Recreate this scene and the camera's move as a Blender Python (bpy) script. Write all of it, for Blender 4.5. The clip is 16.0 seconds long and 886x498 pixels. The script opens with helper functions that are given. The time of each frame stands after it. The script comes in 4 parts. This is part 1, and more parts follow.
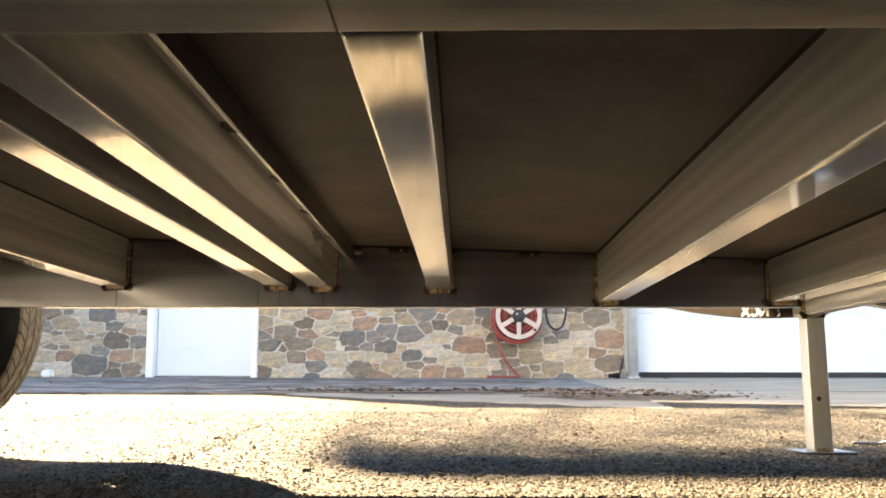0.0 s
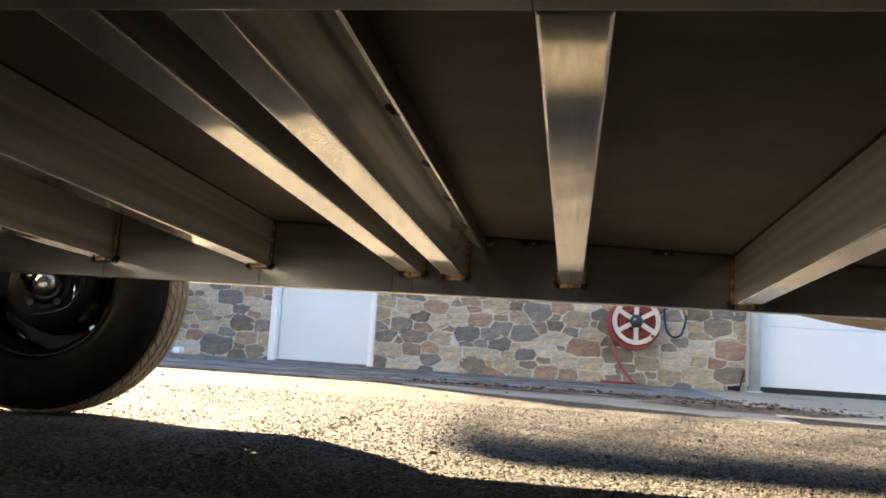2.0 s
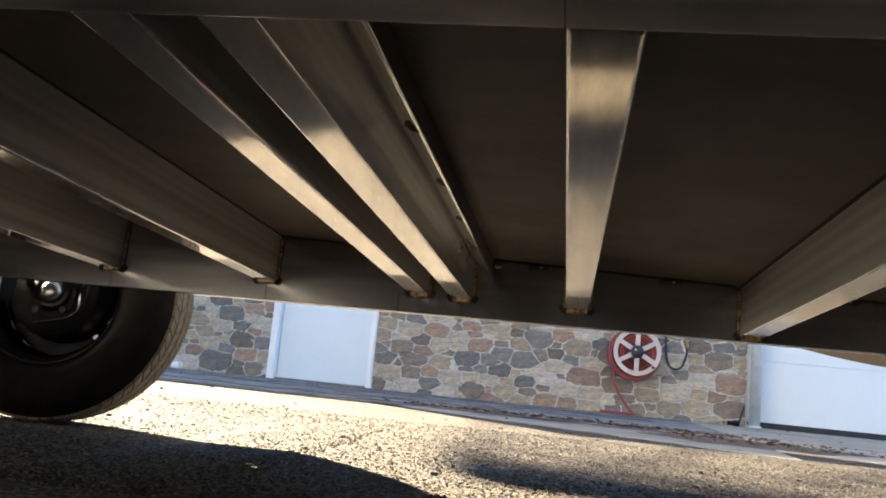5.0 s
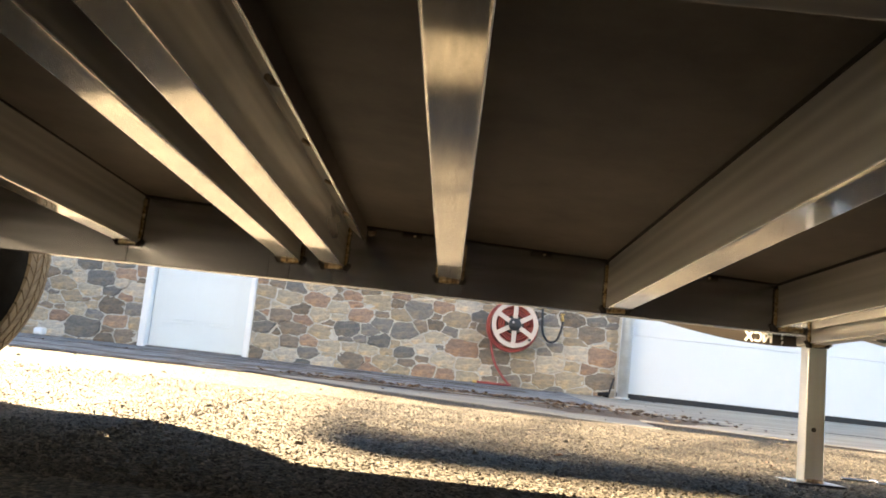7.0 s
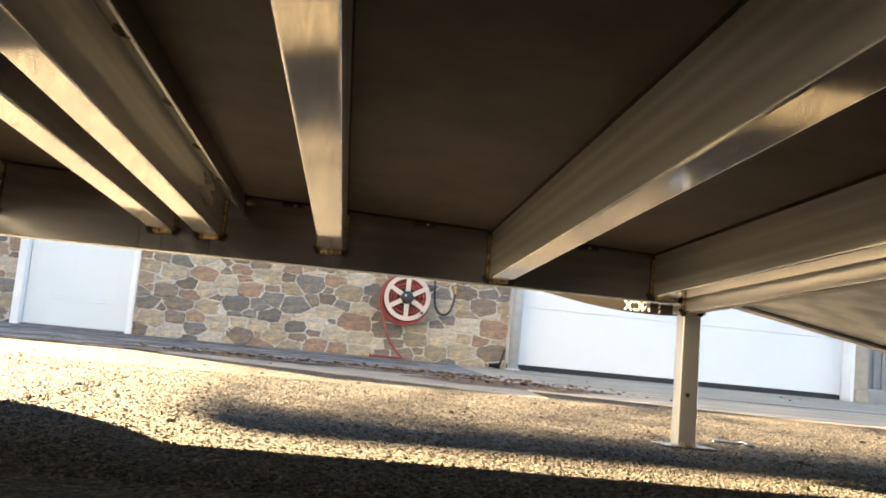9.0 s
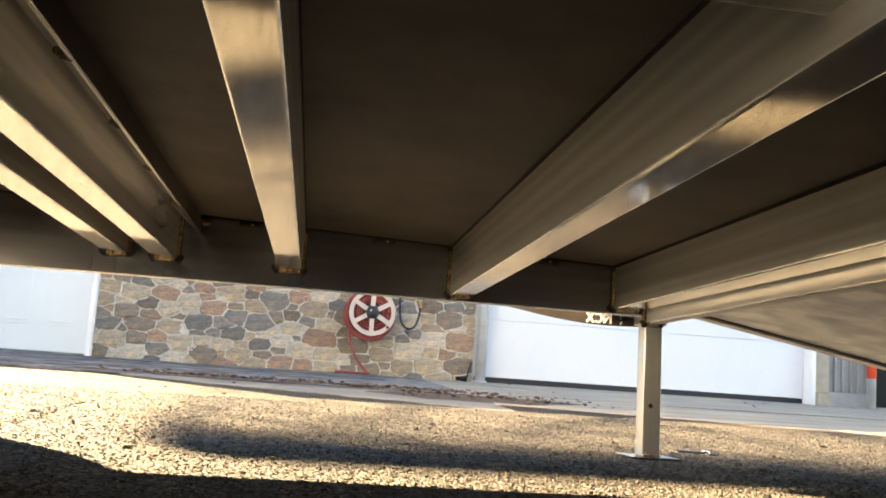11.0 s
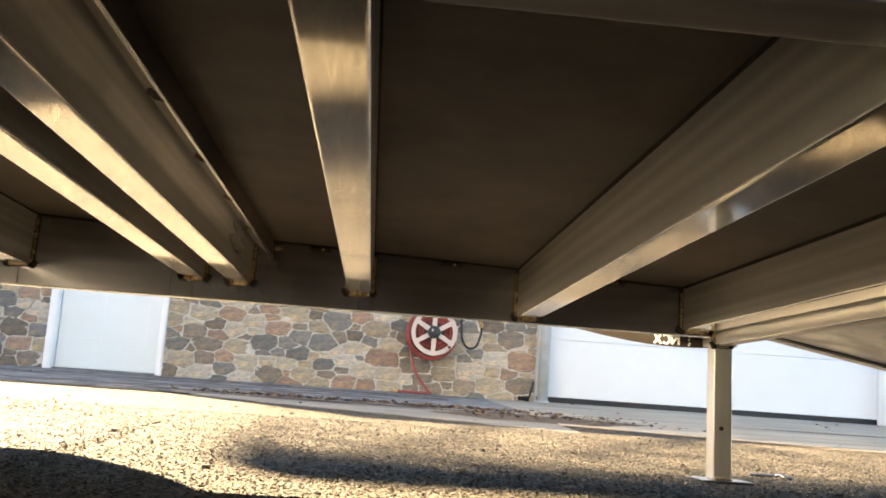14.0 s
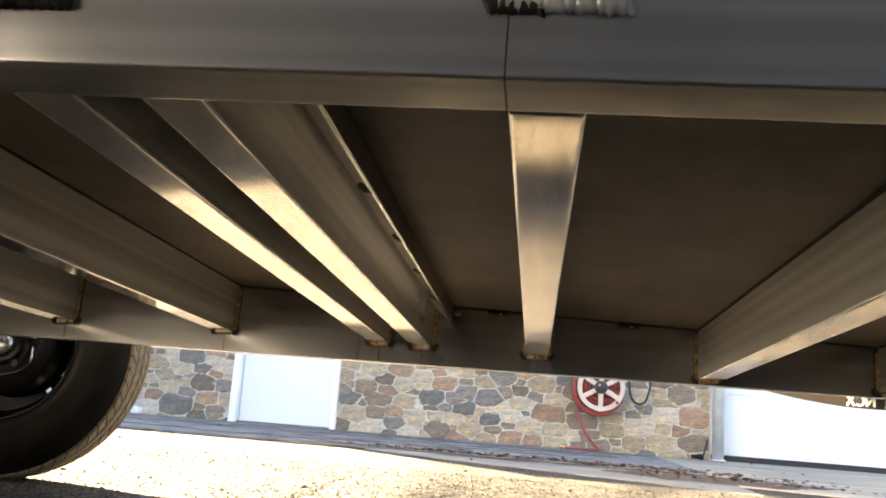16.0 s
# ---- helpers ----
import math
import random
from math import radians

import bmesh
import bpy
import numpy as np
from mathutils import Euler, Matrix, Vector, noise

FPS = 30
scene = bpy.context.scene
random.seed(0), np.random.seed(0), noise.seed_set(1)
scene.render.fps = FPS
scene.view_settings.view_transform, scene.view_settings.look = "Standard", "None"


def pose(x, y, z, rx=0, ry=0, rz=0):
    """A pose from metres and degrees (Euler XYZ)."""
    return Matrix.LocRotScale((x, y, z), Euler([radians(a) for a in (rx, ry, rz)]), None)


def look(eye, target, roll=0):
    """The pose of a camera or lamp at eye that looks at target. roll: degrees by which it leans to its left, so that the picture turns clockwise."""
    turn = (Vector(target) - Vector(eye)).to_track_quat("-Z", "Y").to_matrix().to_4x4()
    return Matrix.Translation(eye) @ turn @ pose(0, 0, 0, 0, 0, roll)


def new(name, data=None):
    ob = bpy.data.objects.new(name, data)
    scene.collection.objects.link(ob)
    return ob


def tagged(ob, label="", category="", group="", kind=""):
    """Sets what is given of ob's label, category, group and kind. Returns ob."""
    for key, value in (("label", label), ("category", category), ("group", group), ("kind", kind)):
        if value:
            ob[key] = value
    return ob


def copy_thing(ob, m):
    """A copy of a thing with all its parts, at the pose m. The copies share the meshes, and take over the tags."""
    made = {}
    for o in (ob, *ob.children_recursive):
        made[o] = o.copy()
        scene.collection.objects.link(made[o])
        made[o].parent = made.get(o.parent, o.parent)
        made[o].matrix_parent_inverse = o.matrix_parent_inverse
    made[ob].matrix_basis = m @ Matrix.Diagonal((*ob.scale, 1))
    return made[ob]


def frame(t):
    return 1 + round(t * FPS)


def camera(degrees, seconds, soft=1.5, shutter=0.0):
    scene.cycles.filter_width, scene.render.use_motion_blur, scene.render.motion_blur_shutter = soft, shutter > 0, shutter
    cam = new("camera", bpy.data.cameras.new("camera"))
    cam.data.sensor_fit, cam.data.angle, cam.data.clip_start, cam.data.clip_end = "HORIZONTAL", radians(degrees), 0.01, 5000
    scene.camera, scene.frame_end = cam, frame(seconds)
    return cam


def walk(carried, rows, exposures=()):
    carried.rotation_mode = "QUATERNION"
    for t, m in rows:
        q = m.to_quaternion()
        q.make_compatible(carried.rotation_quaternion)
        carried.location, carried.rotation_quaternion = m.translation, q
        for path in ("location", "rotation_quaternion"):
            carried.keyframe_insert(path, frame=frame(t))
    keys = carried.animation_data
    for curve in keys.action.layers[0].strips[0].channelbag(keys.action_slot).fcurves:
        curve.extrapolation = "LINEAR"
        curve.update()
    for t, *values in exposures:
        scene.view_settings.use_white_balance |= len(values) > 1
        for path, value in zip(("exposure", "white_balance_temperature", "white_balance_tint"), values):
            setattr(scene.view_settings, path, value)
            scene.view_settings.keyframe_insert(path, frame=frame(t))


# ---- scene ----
cam = camera(54.6, 16.0, soft=1.8)

# The trailer stands with a slight lean: TR lays its own axes (x along the side rails, y across, z up) into the world.
LEAN_X = -2.645
TR = Matrix.Translation((0, 2.386, 0)) @ pose(0, 0, 0, LEAN_X) @ Matrix.Translation((0, -2.386, -0.069))

# seconds, eye in the trailer's axes, yaw, pitch, roll
PATH = [
    (0, 0.0488, 0.0989, 0.2361, 1.275, 9.117, 0.101),
    (0.5, 0.0282, 0.0873, 0.2262, 4.827, 8.527, 1.539),
    (1, 0.0168, 0.0804, 0.2180, 6.431, 8.263, 2.631),
    (1.5, 0.0088, 0.0786, 0.2133, 7.643, 8.630, 3.473),
    (2, 0.0027, 0.0747, 0.2098, 8.869, 8.879, 3.962),
    (2.5, -0.0046, 0.0690, 0.2044, 9.761, 8.866, 4.416),
    (3, -0.0073, 0.0682, 0.2035, 10.054, 9.114, 4.879),
    (5.5, -0.0129, 0.0717, 0.1974, 8.171, 10.604, 6.918),
    (6, -0.0013, 0.0806, 0.1983, 5.738, 10.345, 6.787),
    (6.5, 0.0059, 0.0900, 0.1973, 3.951, 9.941, 6.666),
    (7, 0.0179, 0.1031, 0.1965, 1.284, 9.465, 6.339),
    (7.5, 0.0298, 0.1147, 0.1913, -1.550, 8.655, 6.143),
    (8, 0.0396, 0.1249, 0.1933, -3.518, 8.469, 5.962),
    (8.5, 0.0478, 0.1298, 0.1938, -4.902, 8.523, 5.552),
    (9, 0.0530, 0.1383, 0.1962, -5.841, 8.446, 5.251),
    (9.5, 0.0551, 0.1370, 0.1961, -6.495, 8.426, 5.131),
    (10, 0.0601, 0.1412, 0.1986, -7.171, 8.669, 4.772),
    (12.5, 0.0701, 0.1462, 0.2166, -8.478, 10.203, 2.909),
    (13, 0.0652, 0.1419, 0.2164, -7.305, 10.185, 3.156),
    (13.5, 0.0541, 0.1322, 0.2143, -5.721, 10.247, 3.486),
    (14, 0.0439, 0.1226, 0.2131, -4.025, 10.416, 3.940),
    (14.5, 0.0341, 0.1185, 0.2147, -2.546, 10.596, 4.295),
    (15, 0.0259, 0.1095, 0.2141, -0.293, 11.232, 4.507),
    (15.5, 0.0117, 0.0867, 0.2303, 3.936, 12.690, 4.240),
    (16, -0.0015, 0.0627, 0.2312, 6.907, 13.024, 4.749),
]
walk(cam, [(t, TR @ Matrix.Translation((x, y, z)) @ pose(0, 0, 0, 0, 0, yaw) @ pose(0, 0, 0, 90 + pitch) @ pose(0, 0, 0, 0, 0, roll))
           for t, x, y, z, yaw, pitch, roll in PATH],
     [(0.0, 4.93, 6780, 10), (0.5, 4.68, 6780, 10), (2.0, 4.28, 6150, 10), (3.0, 4.18, 5900, 10), (5.5, 4.28, 5850, 10), (6.5, 4.53, 6480, 10), (7.0, 4.68, 6780, 10),
      (7.5, 4.78, 6880, 10), (8.5, 4.68, 6980, 10), (12.5, 4.68, 6930, 10), (14.0, 4.68, 6980, 10), (15.0, 4.83, 6980, 10), (15.5, 5.03, 6780, 10), (16.0, 4.98, 6530, 10)])

# ---- light ----
SUN_X, SUN_Y = 1.72, -1.46          # metres that a shadow falls along x and y for a metre of height
sun_way = Vector((SUN_X, SUN_Y, -1)).normalized()
elevation = math.asin(-sun_way.z)
world = bpy.data.worlds.new("sky")
scene.world = world
world.use_nodes = True
wn = world.node_tree.nodes
sky = wn.new("ShaderNodeTexSky")
sky.sky_type, sky.sun_disc = "NISHITA", False
sky.dust_density, sky.ozone_density = 0.0, 1.5
sky.sun_elevation, sky.sun_rotation = elevation, math.atan2(-sun_way.x, -sun_way.y)
world.node_tree.links.new(sky.outputs[0], wn["Background"].inputs[0])
wn["Background"].inputs[1].default_value = 0.03
sun = new("sun", bpy.data.lights.new("sun", "SUN"))
sun.data.energy, sun.data.angle, sun.data.color = 4.3, radians(0.53), (1.0, 0.77, 0.475)
sun.matrix_world = look((0, 0, 30), Vector((0, 0, 30)) + sun_way)


# ---- materials ----
def mat(name, base=(0.5, 0.5, 0.5), rough=0.5, metal=0.0):
    m = bpy.data.materials.new(name)
    m.use_nodes = True
    b = m.node_tree.nodes["Principled BSDF"]
    b.inputs["Base Color"].default_value = (*base, 1)
    b.inputs["Roughness"].default_value = rough
    b.inputs["Metallic"].default_value = metal
    return m


def add(m, kind, **values):
    n = m.node_tree.nodes.new(kind)
    for k, v in values.items():
        if k in n.inputs:
            n.inputs[k].default_value = v
    return n


def link(m, a, b):
    m.node_tree.links.new(a, b)


def shader(m):
    return m.node_tree.nodes["Principled BSDF"]


def coords(m, scale=(1, 1, 1), source="Object"):
    t, mp = add(m, "ShaderNodeTexCoord"), add(m, "ShaderNodeMapping")
    mp.inputs["Scale"].default_value = scale
    link(m, t.outputs[source], mp.inputs["Vector"])
    return mp.outputs["Vector"]


def ramp(m, fac, stops):
    r = add(m, "ShaderNodeValToRGB")
    e = r.color_ramp.elements
    while len(e) < len(stops):
        e.new(0.5)
    for el, (p, c) in zip(e, stops):
        el.position, el.color = p, (*c, 1) if len(c) == 3 else c
    link(m, fac, r.inputs["Fac"])
    return r.outputs["Color"]


def noise_tex(m, vec, scale, detail=6.0, rough=0.6):
    n = add(m, "ShaderNodeTexNoise", Scale=scale, Detail=detail, Roughness=rough)
    link(m, vec, n.inputs["Vector"])
    return n.outputs["Fac"]


def bump(m, height, strength, distance=0.01):
    b = add(m, "ShaderNodeBump", Strength=strength, Distance=distance)
    link(m, height, b.inputs["Height"])
    link(m, b.outputs["Normal"], shader(m).inputs["Normal"])
    return b


def grey(v):
    return (v, v, v)


def aluminium(name, grain, base=0.62, rough=(0.16, 0.34), warm=(1.0, 0.985, 0.95), metal=0.95, blotch=0.08, size=5.0, streak=0.06, detail=4.0, haze=0.0):
    """Mill-finish aluminium with drawn streaks along one axis, smears and dull patches."""
    m = mat(name, (base, base, base), 0.25, metal)
    fine = noise_tex(m, coords(m, tuple(g * 0.6 for g in grain)), 1.0, 1, 0.5)
    smear = noise_tex(m, coords(m, (1, 1, 1)), size, detail, 0.55)
    col = ramp(m, smear, [(0.25, tuple(base * (1 - blotch) * w for w in warm)), (0.75, tuple(base * (1 + blotch) * w for w in warm))])
    lines = noise_tex(m, coords(m, tuple(1.3 * g if g > 5 else 0.12 * g for g in grain)), 1.0, 0.6, 0.5)
    over = add(m, "ShaderNodeMix")
    over.data_type, over.blend_type = "RGBA", "MULTIPLY"
    over.inputs["Factor"].default_value = 1.0
    link(m, col, over.inputs[6])
    link(m, ramp(m, lines, [(0.32, grey(1 - streak)), (0.68, grey(1 + streak))]), over.inputs[7])
    link(m, over.outputs[2], shader(m).inputs["Base Color"])
    mix = add(m, "ShaderNodeMath")
    mix.operation = "MULTIPLY_ADD"
    link(m, fine, mix.inputs[0])
    mix.inputs[1].default_value = 0.3
    half = add(m, "ShaderNodeMath")
    half.operation = "MULTIPLY"
    link(m, smear, half.inputs[0])
    half.inputs[1].default_value = 0.7
    link(m, half.outputs[0], mix.inputs[2])
    r = ramp(m, mix.outputs[0], [(0.3, grey(rough[0])), (0.7, grey(rough[1]))])
    link(m, r, shader(m).inputs["Roughness"])
    if haze:                          # a dull oxide film scatters part of the light widely
        film = add(m, "ShaderNodeBsdfPrincipled", Roughness=0.5, Metallic=metal)
        both = add(m, "ShaderNodeMixShader")
        both.inputs[0].default_value = haze
        link(m, over.outputs[2], film.inputs["Base Color"])
        link(m, shader(m).outputs[0], both.inputs[1])
        link(m, film.outputs[0], both.inputs[2])
        link(m, both.outputs[0], m.node_tree.nodes["Material Output"].inputs["Surface"])
    return m


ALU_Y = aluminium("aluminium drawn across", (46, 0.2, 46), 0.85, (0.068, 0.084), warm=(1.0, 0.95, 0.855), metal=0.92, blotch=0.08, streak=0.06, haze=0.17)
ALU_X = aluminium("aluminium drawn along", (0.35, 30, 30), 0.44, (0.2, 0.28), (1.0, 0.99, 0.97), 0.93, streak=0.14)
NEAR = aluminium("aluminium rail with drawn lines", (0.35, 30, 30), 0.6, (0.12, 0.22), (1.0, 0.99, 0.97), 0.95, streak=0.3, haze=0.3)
# brighter metal that paints the highlight along rounded lower edges
EDGE_GLINT = aluminium("bright edge highlight", (40, 0.4, 40), 0.92, (0.16, 0.24), metal=0.95, blotch=0.05)
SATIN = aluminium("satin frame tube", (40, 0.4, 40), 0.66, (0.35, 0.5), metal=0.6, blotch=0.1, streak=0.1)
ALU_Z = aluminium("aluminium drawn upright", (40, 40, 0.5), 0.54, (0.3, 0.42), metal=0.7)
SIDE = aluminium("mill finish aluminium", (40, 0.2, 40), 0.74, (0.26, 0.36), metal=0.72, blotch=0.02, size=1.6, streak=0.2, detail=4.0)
RAMP = aluminium("weathered ramp sheet", (9, 9, 9), 0.86, (0.25, 0.45), (0.88, 0.94, 1.0), 0.5, 0.5, 9.0, 0.3, 8.0)
WELD = mat("weld bead", (0.34, 0.25, 0.15), 0.42, 0.85)
link(WELD, ramp(WELD, noise_tex(WELD, coords(WELD), 160.0), [(0.3, (0.16, 0.09, 0.05)), (0.7, (0.55, 0.47, 0.34))]), shader(WELD).inputs["Base Color"])
GOLD_WELD = mat("gold tinted weld bead", (0.6, 0.46, 0.26), 0.28, 0.85)
link(GOLD_WELD, ramp(GOLD_WELD, noise_tex(GOLD_WELD, coords(GOLD_WELD), 110.0, 3), [(0.36, (0.12, 0.07, 0.035)), (0.5, (0.5, 0.36, 0.18)), (0.66, (0.8, 0.7, 0.5))]), shader(GOLD_WELD).inputs["Base Color"])
BRIGHT_WELD = mat("bright weld bead", (0.72, 0.72, 0.73), 0.22, 0.3)
SOOT = mat("weld soot", (0.035, 0.028, 0.022), 0.8)
BLACK = mat("black steel", (0.01, 0.01, 0.011), 0.5, 0.0)
shader(BLACK).inputs["Specular IOR Level"].default_value = 0.1



def plain(name, base, rough, scale, spread=0.15, bumps=0.15, metal=0.0, second=None, stretch=(1, 1, 1)):
    """A surface of one colour with mottling at two scales and a fine relief."""
    m = mat(name, base, rough, metal)
    big = noise_tex(m, coords(m, stretch), scale, 8, 0.65)
    dark = tuple(c * (1 - spread) for c in base)
    light = tuple(min(1, c * (1 + spread)) for c in (second or base))
    link(m, ramp(m, big, [(0.3, dark), (0.7, light)]), shader(m).inputs["Base Color"])
    fine = noise_tex(m, coords(m), scale * 18, 4, 0.7)
    bump(m, fine, bumps, 0.004)
    return m


BRONZE = plain("dark bronze plate", (0.038, 0.03, 0.024), 0.6, 6.0, 0.2, 0.02)
shader(BRONZE).inputs["Specular IOR Level"].default_value = 0.2
DECK = plain("dull dark deck underside", (0.118, 0.1, 0.085), 0.56, 3.0, 0.28, 0.03, 0.0, (0.148, 0.127, 0.109))
shader(DECK).inputs["Specular IOR Level"].default_value = 0.18
fleck = ramp(DECK, noise_tex(DECK, coords(DECK), 23.0, 3, 0.7), [(0.74, grey(0.0)), (0.8, grey(0.35))])
old = shader(DECK).inputs["Base Color"].links[0].from_socket
mul = add(DECK, "ShaderNodeMix")
mul.data_type = "RGBA"
link(DECK, fleck, mul.inputs["Factor"])
link(DECK, old, mul.inputs[6])
mul.inputs[7].default_value = (0.24, 0.2, 0.16, 1)
link(DECK, mul.outputs[2], shader(DECK).inputs["Base Color"])
WHITE = plain("white door paint", (0.65, 0.69, 0.74), 0.4, 2.0, 0.03, 0.03)
ENTRY = plain("pale entry door paint", (0.63, 0.695, 0.73), 0.4, 2.0, 0.03, 0.03)
TRIM = plain("white trim paint", (0.74, 0.75, 0.77), 0.45, 3.0, 0.06, 0.05)
MORTAR = plain("pale mortar", (0.52, 0.5, 0.455), 0.95, 5.0, 0.2, 0.6)
PALE_SLAB = plain("pale smooth concrete", (0.2, 0.18, 0.155), 0.9, 2.0, 0.4, 0.4, 0.0, None, (0.5, 4.0, 1))
CONCRETE = plain("worn concrete", (0.34, 0.29, 0.23), 0.9, 2.0, 0.45, 0.8, 0.0, None, (0.5, 3.2, 1))
DARK_SLAB = plain("damp dark concrete", (0.098, 0.094, 0.094), 0.85, 3.2, 0.85, 1.0, 0.0, (0.172, 0.165, 0.16), (1.5, 2.6, 1))
SIDING = plain("grey siding", (0.26, 0.27, 0.28), 0.7, 4.0, 0.1, 0.1)
FOUNDATION = plain("grey foundation", (0.3, 0.3, 0.3), 0.9, 5.0, 0.15, 0.4)
GALVANISED = plain("galvanised pipe", (0.52, 0.55, 0.58), 0.42, 9.0, 0.16, 0.05, 0.35)
RED = plain("red rubber hose", (0.23, 0.04, 0.036), 0.5, 20.0, 0.2, 0.1)
CREAM = plain("cream plastic", (0.46, 0.39, 0.36), 0.45, 9.0, 0.06, 0.05)
HOSE_BLACK = plain("black hose", (0.02, 0.02, 0.022), 0.55, 20.0, 0.2, 0.1)
BRASS = mat("brass", (0.6, 0.42, 0.16), 0.35, 1.0)
SIGNAL = plain("red reflective tape", (0.75, 0.09, 0.04), 0.45, 9.0, 0.06, 0.05)
SEAL = mat("black door seal", (0.018, 0.018, 0.02), 0.7)
LETTER = mat("white decal", (0.85, 0.85, 0.85), 0.5)
TAN_STONE = plain("tan stone base", (0.34, 0.3, 0.24), 0.9, 8.0, 0.2, 0.4)
SOIL = plain("dirt and leaf mould", (0.08, 0.055, 0.038), 0.95, 14.0, 0.5, 0.2)
# colour of the unseen yard wall, set by what the near rail should reflect
YARD = plain("dark boards of the unseen yard wall", (0.17, 0.178, 0.205), 0.95, 4.0, 0.3, 0.4)
shader(YARD).inputs["Specular IOR Level"].default_value = 0.1
ROOF = plain("dark roof", (0.06, 0.06, 0.065), 0.9, 6.0, 0.2, 0.4)
BARK = plain("bark", (0.12, 0.09, 0.065), 0.95, 8.0, 0.35, 0.8)
LEAF = plain("leaves", (0.07, 0.09, 0.03), 0.6, 3.0, 0.4, 0.1, 0.0, (0.12, 0.11, 0.04))
DRY_LEAF = mat("dry leaves", (0.22, 0.1, 0.05), 0.8)
n = add(DRY_LEAF, "ShaderNodeNewGeometry")
link(DRY_LEAF, ramp(DRY_LEAF, n.outputs["Random Per Island"], [(0.0, (0.05, 0.03, 0.02)), (0.55, (0.12, 0.07, 0.042)), (1.0, (0.28, 0.2, 0.13))]), shader(DRY_LEAF).inputs["Base Color"])

# rubber: dull, dusty
RUBBER = plain("tyre rubber", (0.005, 0.005, 0.005), 0.55, 14.0, 0.35, 0.2, 0.0, (0.008, 0.0075, 0.007))
shader(RUBBER).inputs["Specular IOR Level"].default_value = 0.05
TREAD = plain("dusty tread rubber", (0.13, 0.102, 0.068), 0.85, 30.0, 0.3, 0.3)
RIM = plain("wheel steel", (0.016, 0.016, 0.018), 0.2, 12.0, 0.3, 0.1, 0.8)

# stones: one colour a piece out of its family, mottled, veined and pitted
def fieldstone(name, stops):
    m = mat(name, (0.3, 0.26, 0.2), 0.9)
    oi = add(m, "ShaderNodeObjectInfo")
    piece = ramp(m, oi.outputs["Random"], stops)
    vein = noise_tex(m, coords(m, (1, 1, 2.6)), 20.0, 8, 0.75)
    mott = noise_tex(m, coords(m, (1, 1, 1.6)), 8.0, 3, 0.6)
    shade = ramp(m, vein, [(0.28, grey(0.55)), (0.48, grey(1.0)), (0.7, (1.45, 1.38, 1.28))])
    tint = ramp(m, mott, [(0.3, (0.72, 0.76, 0.82)), (0.5, grey(1.0)), (0.7, (1.3, 1.14, 0.92))])
    for layer in (shade, tint):
        mul = add(m, "ShaderNodeMix")
        mul.data_type, mul.blend_type = "RGBA", "MULTIPLY"
        mul.inputs["Factor"].default_value = 1.0
        link(m, piece, mul.inputs[6])
        link(m, layer, mul.inputs[7])
        piece = mul.outputs[2]
    link(m, piece, shader(m).inputs["Base Color"])
    bump(m, noise_tex(m, coords(m, (1, 1, 2.2)), 22.0, 8, 0.75), 1.0, 0.022)
    return m


SLATE = fieldstone("slate grey fieldstone", [(0.0, (0.15, 0.147, 0.143)), (0.5, (0.185, 0.178, 0.168)), (1.0, (0.23, 0.222, 0.21))])
RUST = fieldstone("rust brown fieldstone", [(0.0, (0.26, 0.185, 0.145)), (0.5, (0.32, 0.225, 0.17)), (1.0, (0.37, 0.265, 0.195))])
TAN = fieldstone("tan fieldstone", [(0.0, (0.29, 0.245, 0.185)), (0.35, (0.38, 0.32, 0.235)), (0.7, (0.44, 0.395, 0.32)), (1.0, (0.5, 0.46, 0.4))])
BROWN = fieldstone("grey brown fieldstone", [(0.0, (0.155, 0.13, 0.108)), (0.5, (0.2, 0.17, 0.14)), (1.0, (0.25, 0.21, 0.17))])

# asphalt: pale and dark aggregate, dusty drifts, worn smooth patches
ASPHALT = mat("worn asphalt", (0.1, 0.09, 0.08), 0.88)
v = add(ASPHALT, "ShaderNodeTexVoronoi", Scale=130.0)
flat = coords(ASPHALT)
link(ASPHALT, flat, v.inputs["Vector"])
sep = add(ASPHALT, "ShaderNodeSeparateColor")
link(ASPHALT, v.outputs["Color"], sep.inputs[0])
grains = ramp(ASPHALT, sep.outputs[0], [(0.0, (0.009, 0.008, 0.007)), (0.16, (0.019, 0.017, 0.0145)), (0.5, (0.047, 0.042, 0.0355)), (0.85, (0.08, 0.07, 0.057)), (1.0, (0.15, 0.131, 0.106))])
drift = ramp(ASPHALT, noise_tex(ASPHALT, flat, 1.6, 8, 0.6), [(0.3, grey(0.75)), (0.7, (1.35, 1.3, 1.2))])
mul = add(ASPHALT, "ShaderNodeMix")
mul.data_type, mul.blend_type = "RGBA", "MULTIPLY"
mul.inputs["Factor"].default_value = 1.0
link(ASPHALT, grains, mul.inputs[6])
link(ASPHALT, drift, mul.inputs[7])
link(ASPHALT, mul.outputs[2], shader(ASPHALT).inputs["Base Color"])
low = add(ASPHALT, "ShaderNodeMath")
low.operation = "SUBTRACT"
low.inputs[0].default_value = 0.6
link(ASPHALT, v.outputs["Distance"], low.inputs[1])
bump(ASPHALT, low.outputs[0], 1.0, 0.0105)
shader(ASPHALT).inputs["Specular IOR Level"].default_value = 0.28
CHIP = mat("asphalt chippings", (0.13, 0.11, 0.09), 0.85)
shader(CHIP).inputs["Specular IOR Level"].default_value = 0.2
n = add(CHIP, "ShaderNodeNewGeometry")
